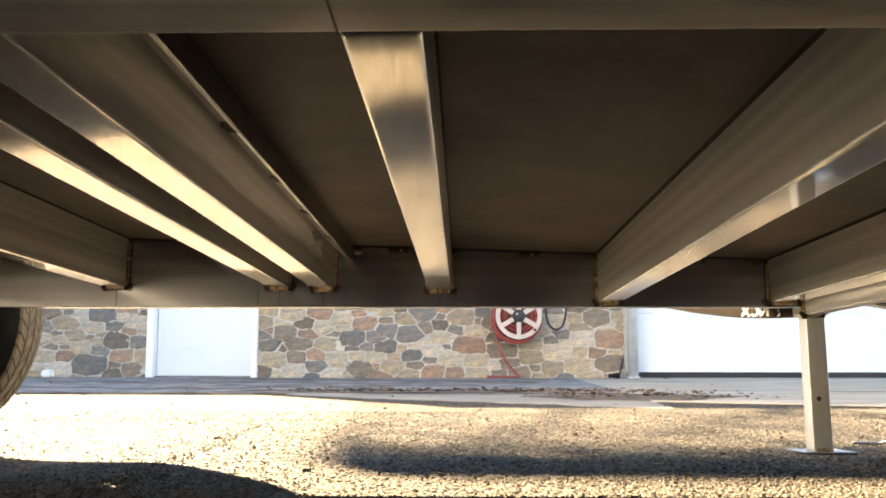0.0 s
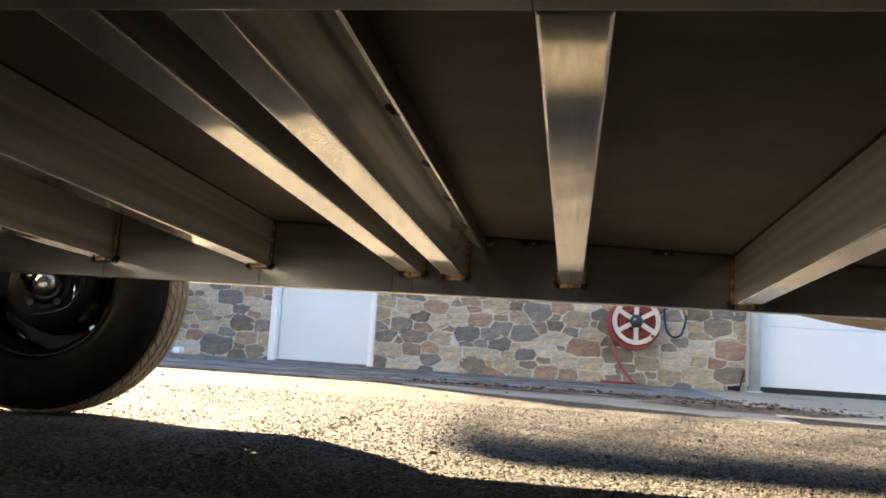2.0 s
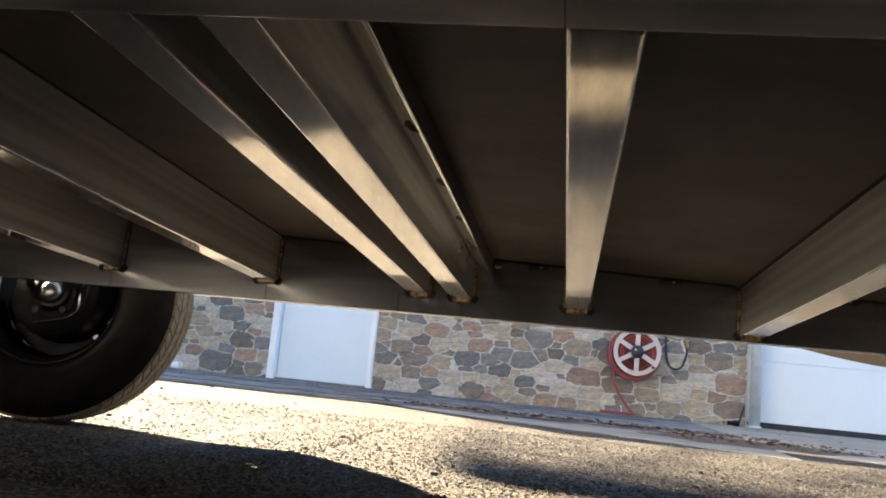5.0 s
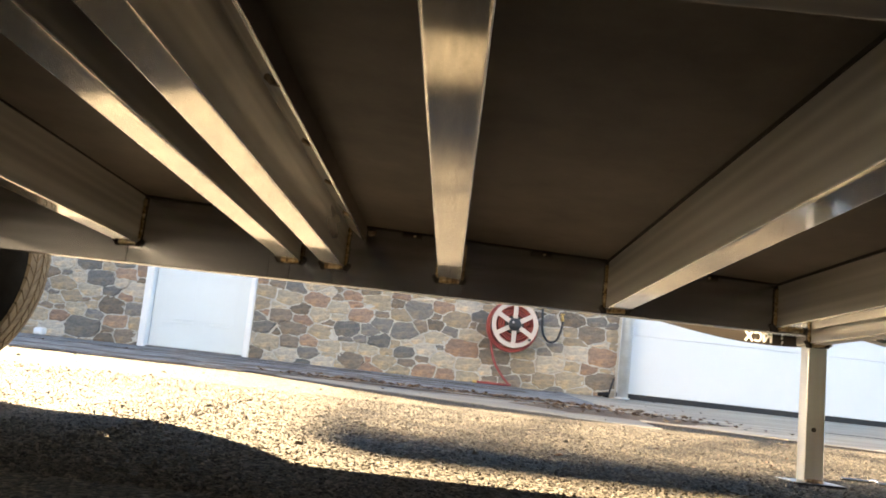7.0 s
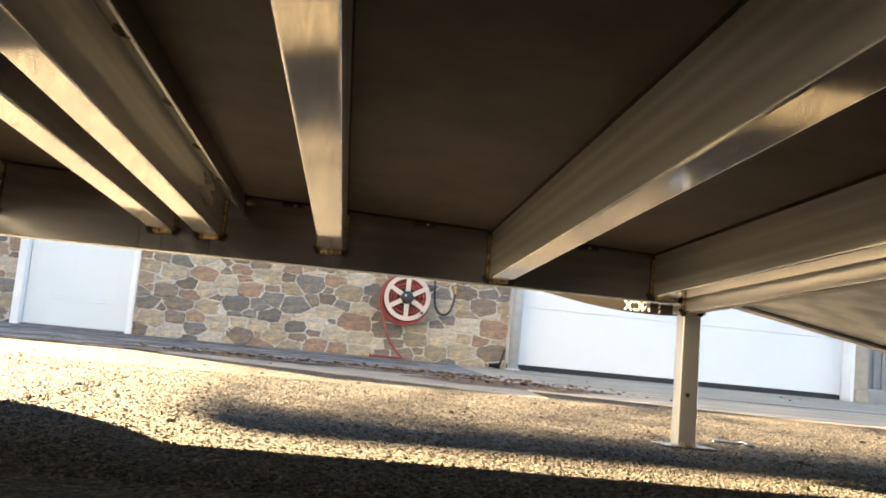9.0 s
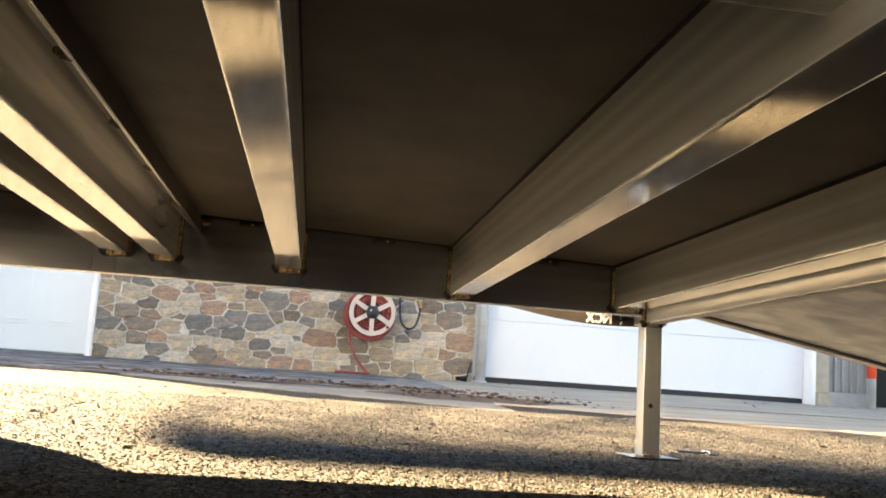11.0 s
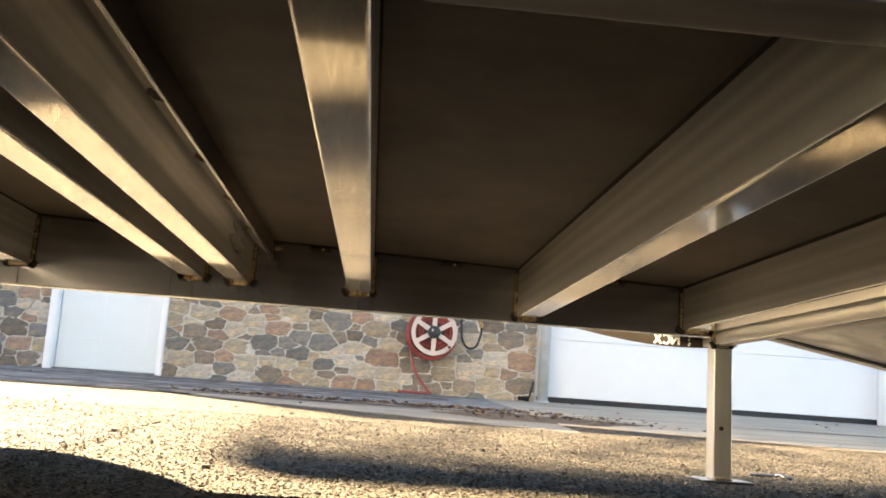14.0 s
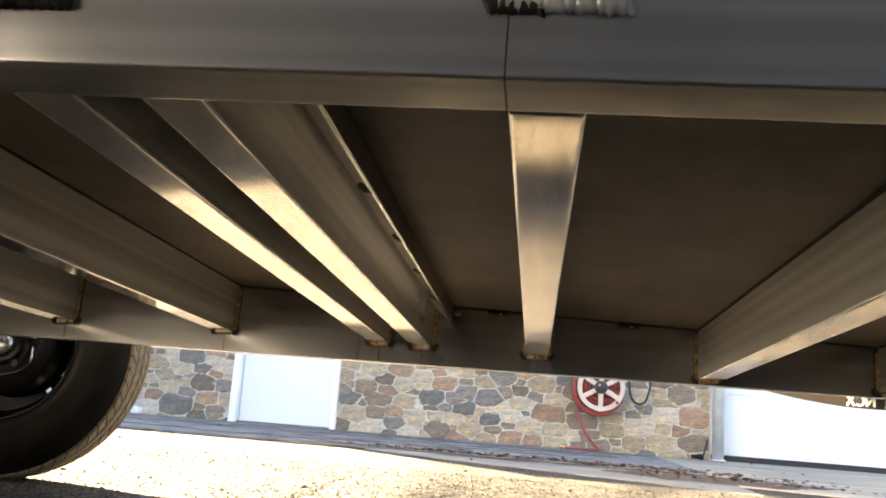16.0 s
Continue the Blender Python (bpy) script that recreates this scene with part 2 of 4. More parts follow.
link(CHIP, ramp(CHIP, n.outputs["Random Per Island"], [(0.0, (0.025, 0.0225, 0.019)), (0.6, (0.06, 0.053, 0.0445)), (1.0, (0.15, 0.131, 0.107))]), shader(CHIP).inputs["Base Color"])


# ---- shapes ----
def box(bm, x0, x1, y0, y1, z0, z1, bevel=0.0, seg=2):
    r = bmesh.ops.create_cube(bm, size=1.0)
    for v in r["verts"]:
        v.co = Vector(((x0 + x1) / 2 + v.co.x * (x1 - x0), (y0 + y1) / 2 + v.co.y * (y1 - y0), (z0 + z1) / 2 + v.co.z * (z1 - z0)))
    if bevel:
        es = list({e for v in r["verts"] for e in v.link_edges})
        bmesh.ops.bevel(bm, geom=es, offset=bevel, segments=seg, affect="EDGES", profile=0.5)
    return bm


def solid(x0, x1, y0, y1, z0, z1, bevel=0.0, seg=2):
    return box(bmesh.new(), x0, x1, y0, y1, z0, z1, bevel, seg)


def mesh_of(name, bm, material, smooth=False):
    me = bpy.data.meshes.new(name)
    bmesh.ops.recalc_face_normals(bm, faces=bm.faces)
    bm.to_mesh(me)
    bm.free()
    me.materials.append(material)
    if smooth:
        for p in me.polygons:
            p.use_smooth = True
    return me


def thing(name, bm, material, label, category, kind="", group="", smooth=False):
    return tagged(new(name, mesh_of(name, bm, material, smooth)), label, category, group, kind)


def part(name, bm, material, parent, label="", smooth=False):
    ob = new(name, mesh_of(name, bm, material, smooth))
    ob.parent = parent
    return tagged(ob, label)


# ---- ground ----
rnd = random.Random(7)


def strip(name, x0, x1, y0, y1, top, material, label, category, rough_edge=0.0, kind="structure", n=60, slope=0.0):
    """A slab on the ground whose near edge is worn uneven."""
    bm = bmesh.new()
    rows = []
    for i in range(n + 1):
        x = x0 + (x1 - x0) * i / n
        e = y0 + slope * min(x - x0, 3.0) + rough_edge * noise.noise(Vector((x * 1.7, y0, 3.1))) + 0.4 * rough_edge * noise.noise(Vector((x * 9, y0, 1.2)))
        rows.append([bm.verts.new(c) for c in ((x, e, -0.05), (x, e, top - 0.004), (x, e + 0.01, top), (x, y1, top), (x, y1, -0.05))])
    for a, b in zip(rows, rows[1:]):
        for k in range(4):
            bm.faces.new((a[k], a[k + 1], b[k + 1], b[k]))
    for r in (rows[0], rows[-1]):
        bm.faces.new(r)
    return thing(name, bm, material, label, category, kind)


def ground_z(x, y):
    """Level, but for a shallow hollow where the wheel stands."""
    a = max(0.0, 1 - ((x + 1.6) / 0.95) ** 2)
    c = max(0.0, 1 - ((y - 2.35) / 1.0) ** 2)
    return -0.03 * min(1.0, 1.5 * a) * min(1.0, 1.5 * c)


bm = bmesh.new()
xs = [-150, -40, -12, -5] + [-3.2 + 0.1 * i for i in range(65)] + [5, 12, 40, 150]
ys = [-150, -40, -12, -3, 0] + [0.8 + 0.1 * i for i in range(45)] + [6, 8, 12, 40, 150]
grid = [[bm.verts.new((x, y, ground_z(x, y))) for y in ys] for x in xs]
for i in range(len(xs) - 1):
    for k in range(len(ys) - 1):
        bm.faces.new((grid[i][k], grid[i + 1][k], grid[i + 1][k + 1], grid[i][k + 1]))
ground = thing("ground", bm, ASPHALT, "coarse worn asphalt drive in low sun", "ground", "structure", smooth=True)
WALL_Y = 7.414
slab_l = strip("pavement", -9.0, 0.98, 5.08, WALL_Y + 0.2, 0.009, DARK_SLAB, "dark damp concrete strip along the stone wall", "pavement", 0.1, n=160)
slab_m = strip("pavement", -0.95, 0.98, 4.95, 5.2, 0.004, PALE_SLAB, "pale worn concrete strip beside the asphalt", "pavement", 0.12, n=120, slope=-0.52)
slab_r = strip("pavement", 0.985, 9.0, 4.4, WALL_Y + 0.6, 0.008, CONCRETE, "pale worn concrete apron before the garage door", "pavement", 0.05, n=130, slope=-0.3)


def crack(owner, x0, x1, y, top, width, wander, seed, slope=0.0, material=SOIL):
    """A dirt-filled crack running along a slab."""
    bm = bmesh.new()
    n = int((x1 - x0) / 0.05)
    rows = []
    for i in range(n + 1):
        x = x0 + (x1 - x0) * i / n
        yy = y + slope * min(x - x0, 3.0) + wander * (noise.noise(Vector((x * 1.1, seed, 0.5))) + 0.4 * noise.noise(Vector((x * 6, seed, 2.5))))
        w = width * max(0.03, 0.15 + 1.9 * noise.noise(Vector((x * 3.0, seed, 7.0))))
        rows.append((bm.verts.new((x, yy - w, top + 0.001)), bm.verts.new((x, yy, top + 0.004)), bm.verts.new((x, yy + w, top + 0.001))))
    for a, b in zip(rows, rows[1:]):
        bm.faces.new((a[0], a[1], b[1], b[0])), bm.faces.new((a[1], a[2], b[2], b[1]))
    return part("crack", bm, material, owner, "dirt-filled crack")


for k, (a, b, y, w) in enumerate(((-4.2, -0.4, 5.6, 0.035), (-5.0, 0.6, 6.3, 0.035), (-2.4, 0.9, 6.9, 0.022), (-1.9, 0.5, 5.4, 0.06), (-1.6, 0.2, 5.9, 0.055), (-2.8, 0.6, 6.6, 0.04), (-1.4, 0.9, 5.25, 0.05), (-2.2, -0.6, 7.1, 0.05))):
    crack(slab_l, a, b, y, 0.009, w, 0.3, k + 1.5)
crack(slab_l, -5.0, 0.98, 5.1, 0.008, 0.05, 0.07, 40.5, -0.02)
crack(slab_l, -0.8, 0.98, 5.12, 0.009, 0.075, 0.05, 44.5, -0.1)
crack(slab_r, 1.0, 6.0, 4.35, 0.001, 0.055, 0.03, 20.5, -0.3)
crack(slab_r, 2.2, 7.0, 5.3, 0.008, 0.009, 0.07, 21.5)


def scatter(name, count, place, size, material, label, category, flat=0.6, seed=3):
    """Many small broken pieces lying on the ground, one mesh."""
    rn = random.Random(seed)
    verts, faces = [], []
    for _ in range(count):
        x, y, z = place(rn)
        z = ground_z(x, y)
        s = size(rn)
        a = rn.uniform(0, 6.283)
        k, base = rn.choice((4, 5, 5, 6)), len(verts)
        rad = [s * rn.uniform(0.65, 1.1) for _ in range(k)]
        for i in range(k):
            t = a + 6.283 * i / k
            verts.append((x + rad[i] * math.cos(t), y + rad[i] * math.sin(t), z - 0.001))
        for i in range(k):
            t = a + 6.283 * i / k
            verts.append((x + 0.62 * rad[i] * math.cos(t), y + 0.62 * rad[i] * math.sin(t), z + s * flat * rn.uniform(0.6, 1.2)))
        for i in range(k):
            j = (i + 1) % k
            faces.append((base + i, base + j, base + k + j, base + k + i))
        faces.append(tuple(base + k + i for i in range(k)))
    me = bpy.data.meshes.new(name)
    me.from_pydata(verts, [], faces)
    me.materials.append(material)
    return tagged(new(name, me), label, category, "", "stuff")


def near_place(rn):
    y = 1.35 + 2.4 * rn.random() ** 1.5
    return rn.uniform(-1.0 - 0.75 * y, 0.9 + 0.75 * y), y, 0.0


scatter("gravel", 85000, near_place, lambda rn: rn.choice((0.0018, 0.0022, 0.003, 0.0038, 0.0055)) * rn.uniform(0.7, 1.15), CHIP,
        "loose stone chippings proud of the asphalt", "gravel", 0.5)
scatter("gravel", 130, lambda rn: (rn.uniform(-3, 3), rn.uniform(1.6, 4.9), 0.0), lambda rn: rn.uniform(0.006, 0.014), CHIP,
        "scattered larger pebbles on the asphalt", "gravel", 0.6, 9)


def leaf_litter(name, count, place, size, label, seed):
    rn = random.Random(seed)
    verts, faces = [], []
    for _ in range(count):
        x, y, z = place(rn)
        s, a, up = size * rn.uniform(0.5, 1.3), rn.uniform(0, 6.283), rn.uniform(0.1, 0.7)
        ca, sa, b = math.cos(a), math.sin(a), len(verts)
        for u, v, w in ((-1, 0, 0.15), (-0.3, -0.5, 0.5 * up), (0.6, -0.42, up), (1.1, 0, 0.3), (0.5, 0.45, up * 1.1), (-0.35, 0.5, 0.7 * up), (0.1, 0, 0.02)):
            verts.append((x + s * (u * ca - v * sa), y + s * (u * sa + v * ca), z + 0.002 + s * w))
        for i in range(6):
            faces.append((b + 6, b + i, b + (i + 1) % 6))
    me = bpy.data.meshes.new(name)
    me.from_pydata(verts, [], faces)
    me.materials.append(DRY_LEAF)
    return tagged(new(name, me), label, "leaves", "", "stuff")


leaf_litter("dry_leaves", 620, lambda rn: (rn.triangular(-1.3, 1.3, 0.3), 5.1 + 0.28 * abs(rn.gauss(0, 0.6)), 0.012), 0.018, "dry brown leaves drifted along the slab edge", 5)
leaf_litter("dry_leaves", 230, lambda rn: (rn.triangular(0.35, 1.75, 0.95), rn.triangular(4.35, 5.4, 4.75), 0.014), 0.018, "dry leaves gathered in the corner of the slab", 6)
leaf_litter("dry_leaves", 50, lambda rn: (rn.uniform(-3.6, 5), rn.uniform(5.2, 7.3), 0.012), 0.014, "a few dry leaves strewn on the concrete", 8)
leaf_litter("dry_leaves", 60, lambda rn: (rn.uniform(-2.5, 2.5), rn.uniform(2.3, 4.8), 0.002), 0.012, "few small leaves blown over the asphalt", 12)
bm = bmesh.new()
mid = bm.verts.new((1.0, 4.72, 0.02))
ring = [bm.verts.new((1.0 + 0.68 * math.cos(a) * (1 + 0.22 * math.sin(3 * a)), 4.72 + 0.34 * math.sin(a) * (1 + 0.25 * math.cos(5 * a)), -0.002)) for a in [i * 0.2618 for i in range(24)]]
half = [bm.verts.new(v.co.lerp(mid.co, 0.35) + Vector((0, 0, 0.007))) for v in ring]
for i in range(24):
    k = (i + 1) % 24
    bm.faces.new((ring[i], ring[k], half[k], half[i]))
    bm.faces.new((half[i], half[k], mid))
thing("dirt_patch", bm, SOIL, "dark dirt and leaf mould in the pavement corner", "dirt", "stuff", smooth=True)

# ---- building ----
DOOR_X0, DOOR_X1 = -2.64, -1.69
GARAGE_X0, GARAGE_X1, END_X = 1.43, 4.62, 8.0
# unseen eave height, set so the building's shade ends where wanted
TOP = 2.27
WEST_X, LOW = -3.98, 1.69
# added wall; LOW sets where its shade ends on the drive
thing("shade_wall_west", solid(-12, WEST_X - 0.005, WALL_Y + 0.005, WALL_Y + 0.3, 0, LOW), MORTAR, "plain low wall added beside the building to cast shade", "wall", "structure")
wall_l = thing("wall_north", solid(WEST_X, DOOR_X0, WALL_Y + 0.005, WALL_Y + 0.3, 0, TOP), MORTAR, "fieldstone wall with pale wide mortar joints", "wall", "structure")
wall_m = thing("wall_north", solid(DOOR_X1, GARAGE_X0, WALL_Y + 0.005, WALL_Y + 0.3, 0, TOP), MORTAR, "fieldstone wall with pale wide mortar joints", "wall", "structure")
# unseen lintels, added so that no sun passes over the doors
thing("wall_north", solid(DOOR_X0, DOOR_X1, WALL_Y + 0.006, WALL_Y + 0.3, 2.012, TOP), MORTAR, "unseen wall over the entry door, added to stop the sun", "wall", "structure")
thing("wall_north", solid(GARAGE_X0, END_X, WALL_Y + 0.02, WALL_Y + 0.3, 2.012, TOP), MORTAR, "unseen wall over the garage door, added to stop the sun", "wall", "structure")
bm = solid(WEST_X, END_X, WALL_Y + 3.5, WALL_Y + 3.7, 0, TOP)
box(bm, WEST_X, WEST_X + 0.2, WALL_Y + 0.305, WALL_Y + 3.495, 0, TOP)
thing("wall_back", bm, MORTAR, "plain back and side walls of the building", "wall", "structure")
# unseen roof, added with the eave at the height the shade needs
bm = bmesh.new()
roof_pts = [(WEST_X, WALL_Y - 0.02, TOP), (END_X, WALL_Y - 0.02, TOP), (END_X, WALL_Y + 3.7, TOP + 0.5), (WEST_X, WALL_Y + 3.7, TOP + 0.5)]
lo = [bm.verts.new(p) for p in roof_pts]
hi = [bm.verts.new((x, y, z + 0.06)) for x, y, z in roof_pts]
bm.faces.new(lo), bm.faces.new(hi)
for i in range(4):
    bm.faces.new((lo[i], lo[(i + 1) % 4], hi[(i + 1) % 4], hi[i]))
# unseen upper storey, added to keep sky light off the shaded drive
storey = tagged(new("wall_upper"), "unseen upper storey added above the garage to block sky light", "wall", "", "structure")
part("unseen_upper_wall", solid(-0.3, END_X, WALL_Y + 0.25, WALL_Y + 0.45, TOP + 0.12, 6.2), MORTAR, storey)
part("unseen_upper_wall", solid(-0.3, -0.1, WALL_Y + 0.45, WALL_Y + 3.7, TOP + 0.6, 6.2), MORTAR, storey)
part("unseen_upper_roof", solid(-0.5, END_X + 0.2, WALL_Y + 0.0, WALL_Y + 3.9, 6.21, 6.3), ROOF, storey)
thing("roof", bm, ROOF, "unseen low dark roof, its height set by the shade wanted", "roof", "structure")

# unseen wall and roof, added to block light and darken the rail's reflection
yard = tagged(new("wall_south"), "unseen dark wall and roof added to block light behind the trailer", "wall", "", "structure")
part("unseen_yard_wall", solid(-9, 9, -1.2, -1.0, 0, 2.7), YARD, yard)
part("unseen_yard_roof", solid(-9, 9, -1.2, 1.1, 2.703, 2.74), YARD, yard)

# door in its frame
door = tagged(new("door_1"), "closed white panelled entry door in white frame", "door", "", "structure")
door.location = (0, WALL_Y, 0)
dx0, dx1 = DOOR_X0 + 0.062, DOOR_X1 - 0.05
bm = solid(dx0 + 0.005, dx1 - 0.007, 0.075, 0.11, 0.021, 1.955, 0.002)
part("door_leaf", bm, ENTRY, door)
mid = (dx0 + dx1) / 2
for a, b in ((dx0 + 0.12, mid - 0.06), (mid + 0.06, dx1 - 0.12)):
    for c, d in ((0.235, 0.86), (1.0, 1.8)):
        bm = solid(a, b, 0.074, 0.0765, c, d, 0.001, 2)
        part("door_panel", bm, ENTRY, door)
for a in (dx0 + 0.2, mid + 0.1):
    for z in (0.232, 0.262):
        part("panel_mould", solid(a, a + 0.17, 0.067, 0.0735, z, z + 0.008, 0.002), ENTRY, door)
for a, b in ((DOOR_X0, dx0), (dx1, DOOR_X1)):
    bm = solid(a, b, -0.012, 0.14, 0.0, 2.01, 0.004)
    box(bm, a + 0.01, b - 0.01, -0.02, 0.0, 0.0, 2.01, 0.003)
    part("door_jamb", bm, TRIM, door)
part("door_sill", solid(dx0, dx1, 0.03, 0.16, 0.0, 0.0195, 0.004), DARK_SLAB, door, "grey worn door sill")
part("door_head", solid(dx0, dx1, 0.0, 0.16, 1.957, 2.01, 0.003), TRIM, door)

# sectional garage door
garage = tagged(new("door_2"), "closed white sectional garage door with black bottom seal", "door", "", "structure")
garage.location = (0, WALL_Y, 0)
for k in range(4):
    z0 = 0.055 + k * 0.5
    part("door_section", solid(1.44, 4.53, 0.14, 0.18, z0, min(z0 + 0.4975, 2.01), 0.0025), WHITE, garage)
part("door_seal", solid(1.44, 4.53, 0.145, 0.175, 0.004, 0.053, 0.006), SEAL, garage, "black rubber bottom seal")
part("door_jamb", solid(4.535, 4.572, 0.0, 0.2, 0.0, 2.01, 0.004), TRIM, garage)
part("jamb_post", solid(4.574, 4.705, 0.01, 0.2, 0.121, 2.01, 0.004), TAN_STONE, garage, "grey tan post beside the door")
part("jamb_base", solid(4.574, 4.70, -0.03, 0.19, 0.0, 0.12, 0.006), TAN_STONE, garage, "tan stone block at the jamb foot")

# grey siding beyond the garage
siding = tagged(new("wall_siding"), "grey vertical siding over a low grey foundation", "wall", "", "structure")
siding.location = (0, WALL_Y, 0)
part("foundation", solid(4.708, 5.2, 0.05, 0.3, 0.0, 0.135, 0.004), FOUNDATION, siding)
part("siding_sheet", solid(4.708, 5.2, 0.09, 0.28, 0.137, 2.01, 0.002), SIDING, siding)
for k in range(6):
    x = 4.72 + 0.078 * k
    part("batten", solid(x, x + 0.022, 0.068, 0.092, 0.14, 2.01, 0.003), SIDING, siding)
# black panel that paints the shade inside the open bay
bm = solid(5.25, END_X, 0.9, 1.0, 0, TOP)
part("doorway_dark_panel", bm, BLACK, siding, "black panel standing in for the dark inside an open bay")

marker = tagged(new("marker_post"), "grey post with a red reflective band", "post")
marker.location = (5.095, WALL_Y - 0.03, 0.011)


def tube(bm, r, z0, z1, seg=24, r1=None):
    bmesh.ops.create_cone(bm, cap_ends=True, segments=seg, radius1=r, radius2=r if r1 is None else r1, depth=z1 - z0, matrix=Matrix.Translation((0, 0, (z0 + z1) / 2)))
    return bm


part("post", tube(bmesh.new(), 0.04, 0, 1.1), GALVANISED, marker, smooth=True)
part("reflective_band", tube(bmesh.new(), 0.042, 0.27, 0.66), SIGNAL, marker, "red reflective band", True)

pipe = tagged(new("pipe"), "galvanised steel pipe standing beside the garage door", "pipe")
pipe.location = (1.475, WALL_Y - 0.04, 0.011)
part("pipe_shaft", tube(bmesh.new(), 0.046, 0, 1.98, 32), GALVANISED, pipe, smooth=True)
part("pipe_foot", tube(bmesh.new(), 0.062, 0, 0.012, 32), GALVANISED, pipe)


def sweep(points, r, seg=10, closed=False):
    """A round rod along points."""
    bm = bmesh.new()
    pts = [Vector(p) for p in points]
    rings, n = [], len(pts)
    side = Vector((0.13, 0.97, 0.21))
    for i, p in enumerate(pts):
        d = (pts[(i + 1) % n] - pts[i - 1]) if closed else (pts[min(i + 1, n - 1)] - pts[max(i - 1, 0)])
        d.normalize()
        u = d.cross(side)
        if u.length < 0.05:
            u = d.cross(Vector((1, 0, 0)))
        u.normalize()
        w = d.cross(u)
        rr = r(i / (n - 1)) if callable(r) else r
        rings.append([bm.verts.new(p + rr * (math.cos(6.2832 * k / seg) * u + math.sin(6.2832 * k / seg) * w)) for k in range(seg)])
    for i in range(n if closed else n - 1):
        a, b = rings[i], rings[(i + 1) % n]
        for k in range(seg):
            bm.faces.new((a[k], a[(k + 1) % seg], b[(k + 1) % seg], b[k]))
    if not closed:
        bm.faces.new(rings[0]), bm.faces.new(rings[-1])
    return bm


def glide(points, steps=10):
    """Catmull-Rom points through the given ones."""
    p = [Vector(q) for q in points]
    p = [2 * p[0] - p[1]] + p + [2 * p[-1] - p[-2]]
    out = []
    for a, b, c, d in zip(p, p[1:], p[2:], p[3:]):
        for k in range(steps):
            t = k / steps
            out.append(0.5 * (2 * b + (c - a) * t + (2 * a - 5 * b + 4 * c - d) * t * t + (3 * b - a - 3 * c + d) * t ** 3))
    out.append(p[-2])
    return out


# hose reel on the wall
reel = tagged(new("hose_reel"), "cream six-spoked reel wound with red hose on the wall", "hose reel")
RC = Vector((0.515, WALL_Y, 0.522))
reel.location = RC


def disc_ring(r0, r1, y0, y1, seg=56):
    bm = bmesh.new()
    rows = []
    for i in range(seg):
        a = 6.2832 * i / seg
        c, s = math.cos(a), math.sin(a)
        rows.append([bm.verts.new((r * c, y, r * s)) for r, y in ((r0, y0), (r1, y0), (r1, y1), (r0, y1))])
    for a, b in zip(rows, rows[1:] + rows[:1]):
        for k in range(4):
            bm.faces.new((a[k], a[(k + 1) % 4], b[(k + 1) % 4], b[k]))
    return bm


for y0, y1 in ((-0.235, -0.215), (-0.06, -0.04)):
    bm, spokes = disc_ring(0.155, 0.19, y0, y1), []
    for k in range(6):
        b2 = bmesh.new()
        box(b2, -0.019, 0.019, y0 + 0.002, y1 - 0.002, 0.05, 0.165, 0.003)
        b2.transform(pose(0, 0, 0, 0, 60 * k))
        spokes.append(b2)
    side = part("flange", bm, CREAM, reel)
    for b2 in spokes:
        part("spoke", b2, CREAM, side)
bm = bmesh.new()
bmesh.ops.create_cone(bm, cap_ends=True, segments=36, radius1=0.055, radius2=0.048, depth=0.03, matrix=pose(0, -0.238, 0, 90))
part("hub_cap", bm, HOSE_BLACK, reel, "black round hub cap", True)
bm = bmesh.new()
bmesh.ops.create_cone(bm, cap_ends=True, segments=30, radius1=0.07, radius2=0.07, depth=0.2, matrix=pose(0, -0.13, 0, 90))
part("drum", bm, HOSE_BLACK, reel)
bm = bmesh.new()
bmesh.ops.create_uvsphere(bm, u_segments=12, v_segments=8, radius=0.009, matrix=pose(-0.016, -0.258, 0.016))
part("hub_knob", bm, CREAM, reel, smooth=True)
bm = bmesh.new()
bmesh.ops.create_cone(bm, cap_ends=True, segments=14, radius1=0.011, radius2=0.011, depth=0.06, matrix=pose(0.128, -0.26, -0.115, 90))
part("crank_knob", bm, HOSE_BLACK, reel)
part("bracket", solid(-0.06, 0.06, -0.04, 0.02, -0.09, 0.09, 0.004), BLACK, reel)
for lay, r in enumerate((0.088, 0.109, 0.13, 0.151, 0.172, 0.192, 0.205)):
    turns = []
    for i in range(8 * 40 + 1):
        a = 6.2832 * i / 40
        sag = 0.09 * max(0.0, r - 0.14)
        turns.append((r * math.cos(a) - 3 * sag, -0.2 + 0.13 * i / 320 + 0.002 * math.sin(7 * a + lay), r * math.sin(a) - 3 * sag))
    part("hose_coil", sweep(turns, 0.0095, 6), RED, reel, smooth=True)
tail = [(-0.165, -0.14, 0.03), (-0.178, -0.16, -0.08), (-0.172, -0.17, -0.2), (-0.13, -0.18, -0.33), (-0.06, -0.19, -0.43), (-0.005, -0.2, -0.488), (0.004, -0.21, -0.495),
        (-0.06, -0.25, -0.496), (-0.17, -0.27, -0.495), (-0.27, -0.26, -0.495)]
part("hose_tail", sweep(glide(tail), 0.0105, 8), RED, reel, smooth=True)
part("nozzle", sweep([(-0.265, -0.26, -0.494), (-0.285, -0.259, -0.494), (-0.3, -0.258, -0.494)], 0.013, 10), BRASS, reel, "brass hose end")

tap = tagged(new("wall_tap"), "brass wall tap with a black hose loop", "tap")
tap.location = (0.515, WALL_Y, 0.522)
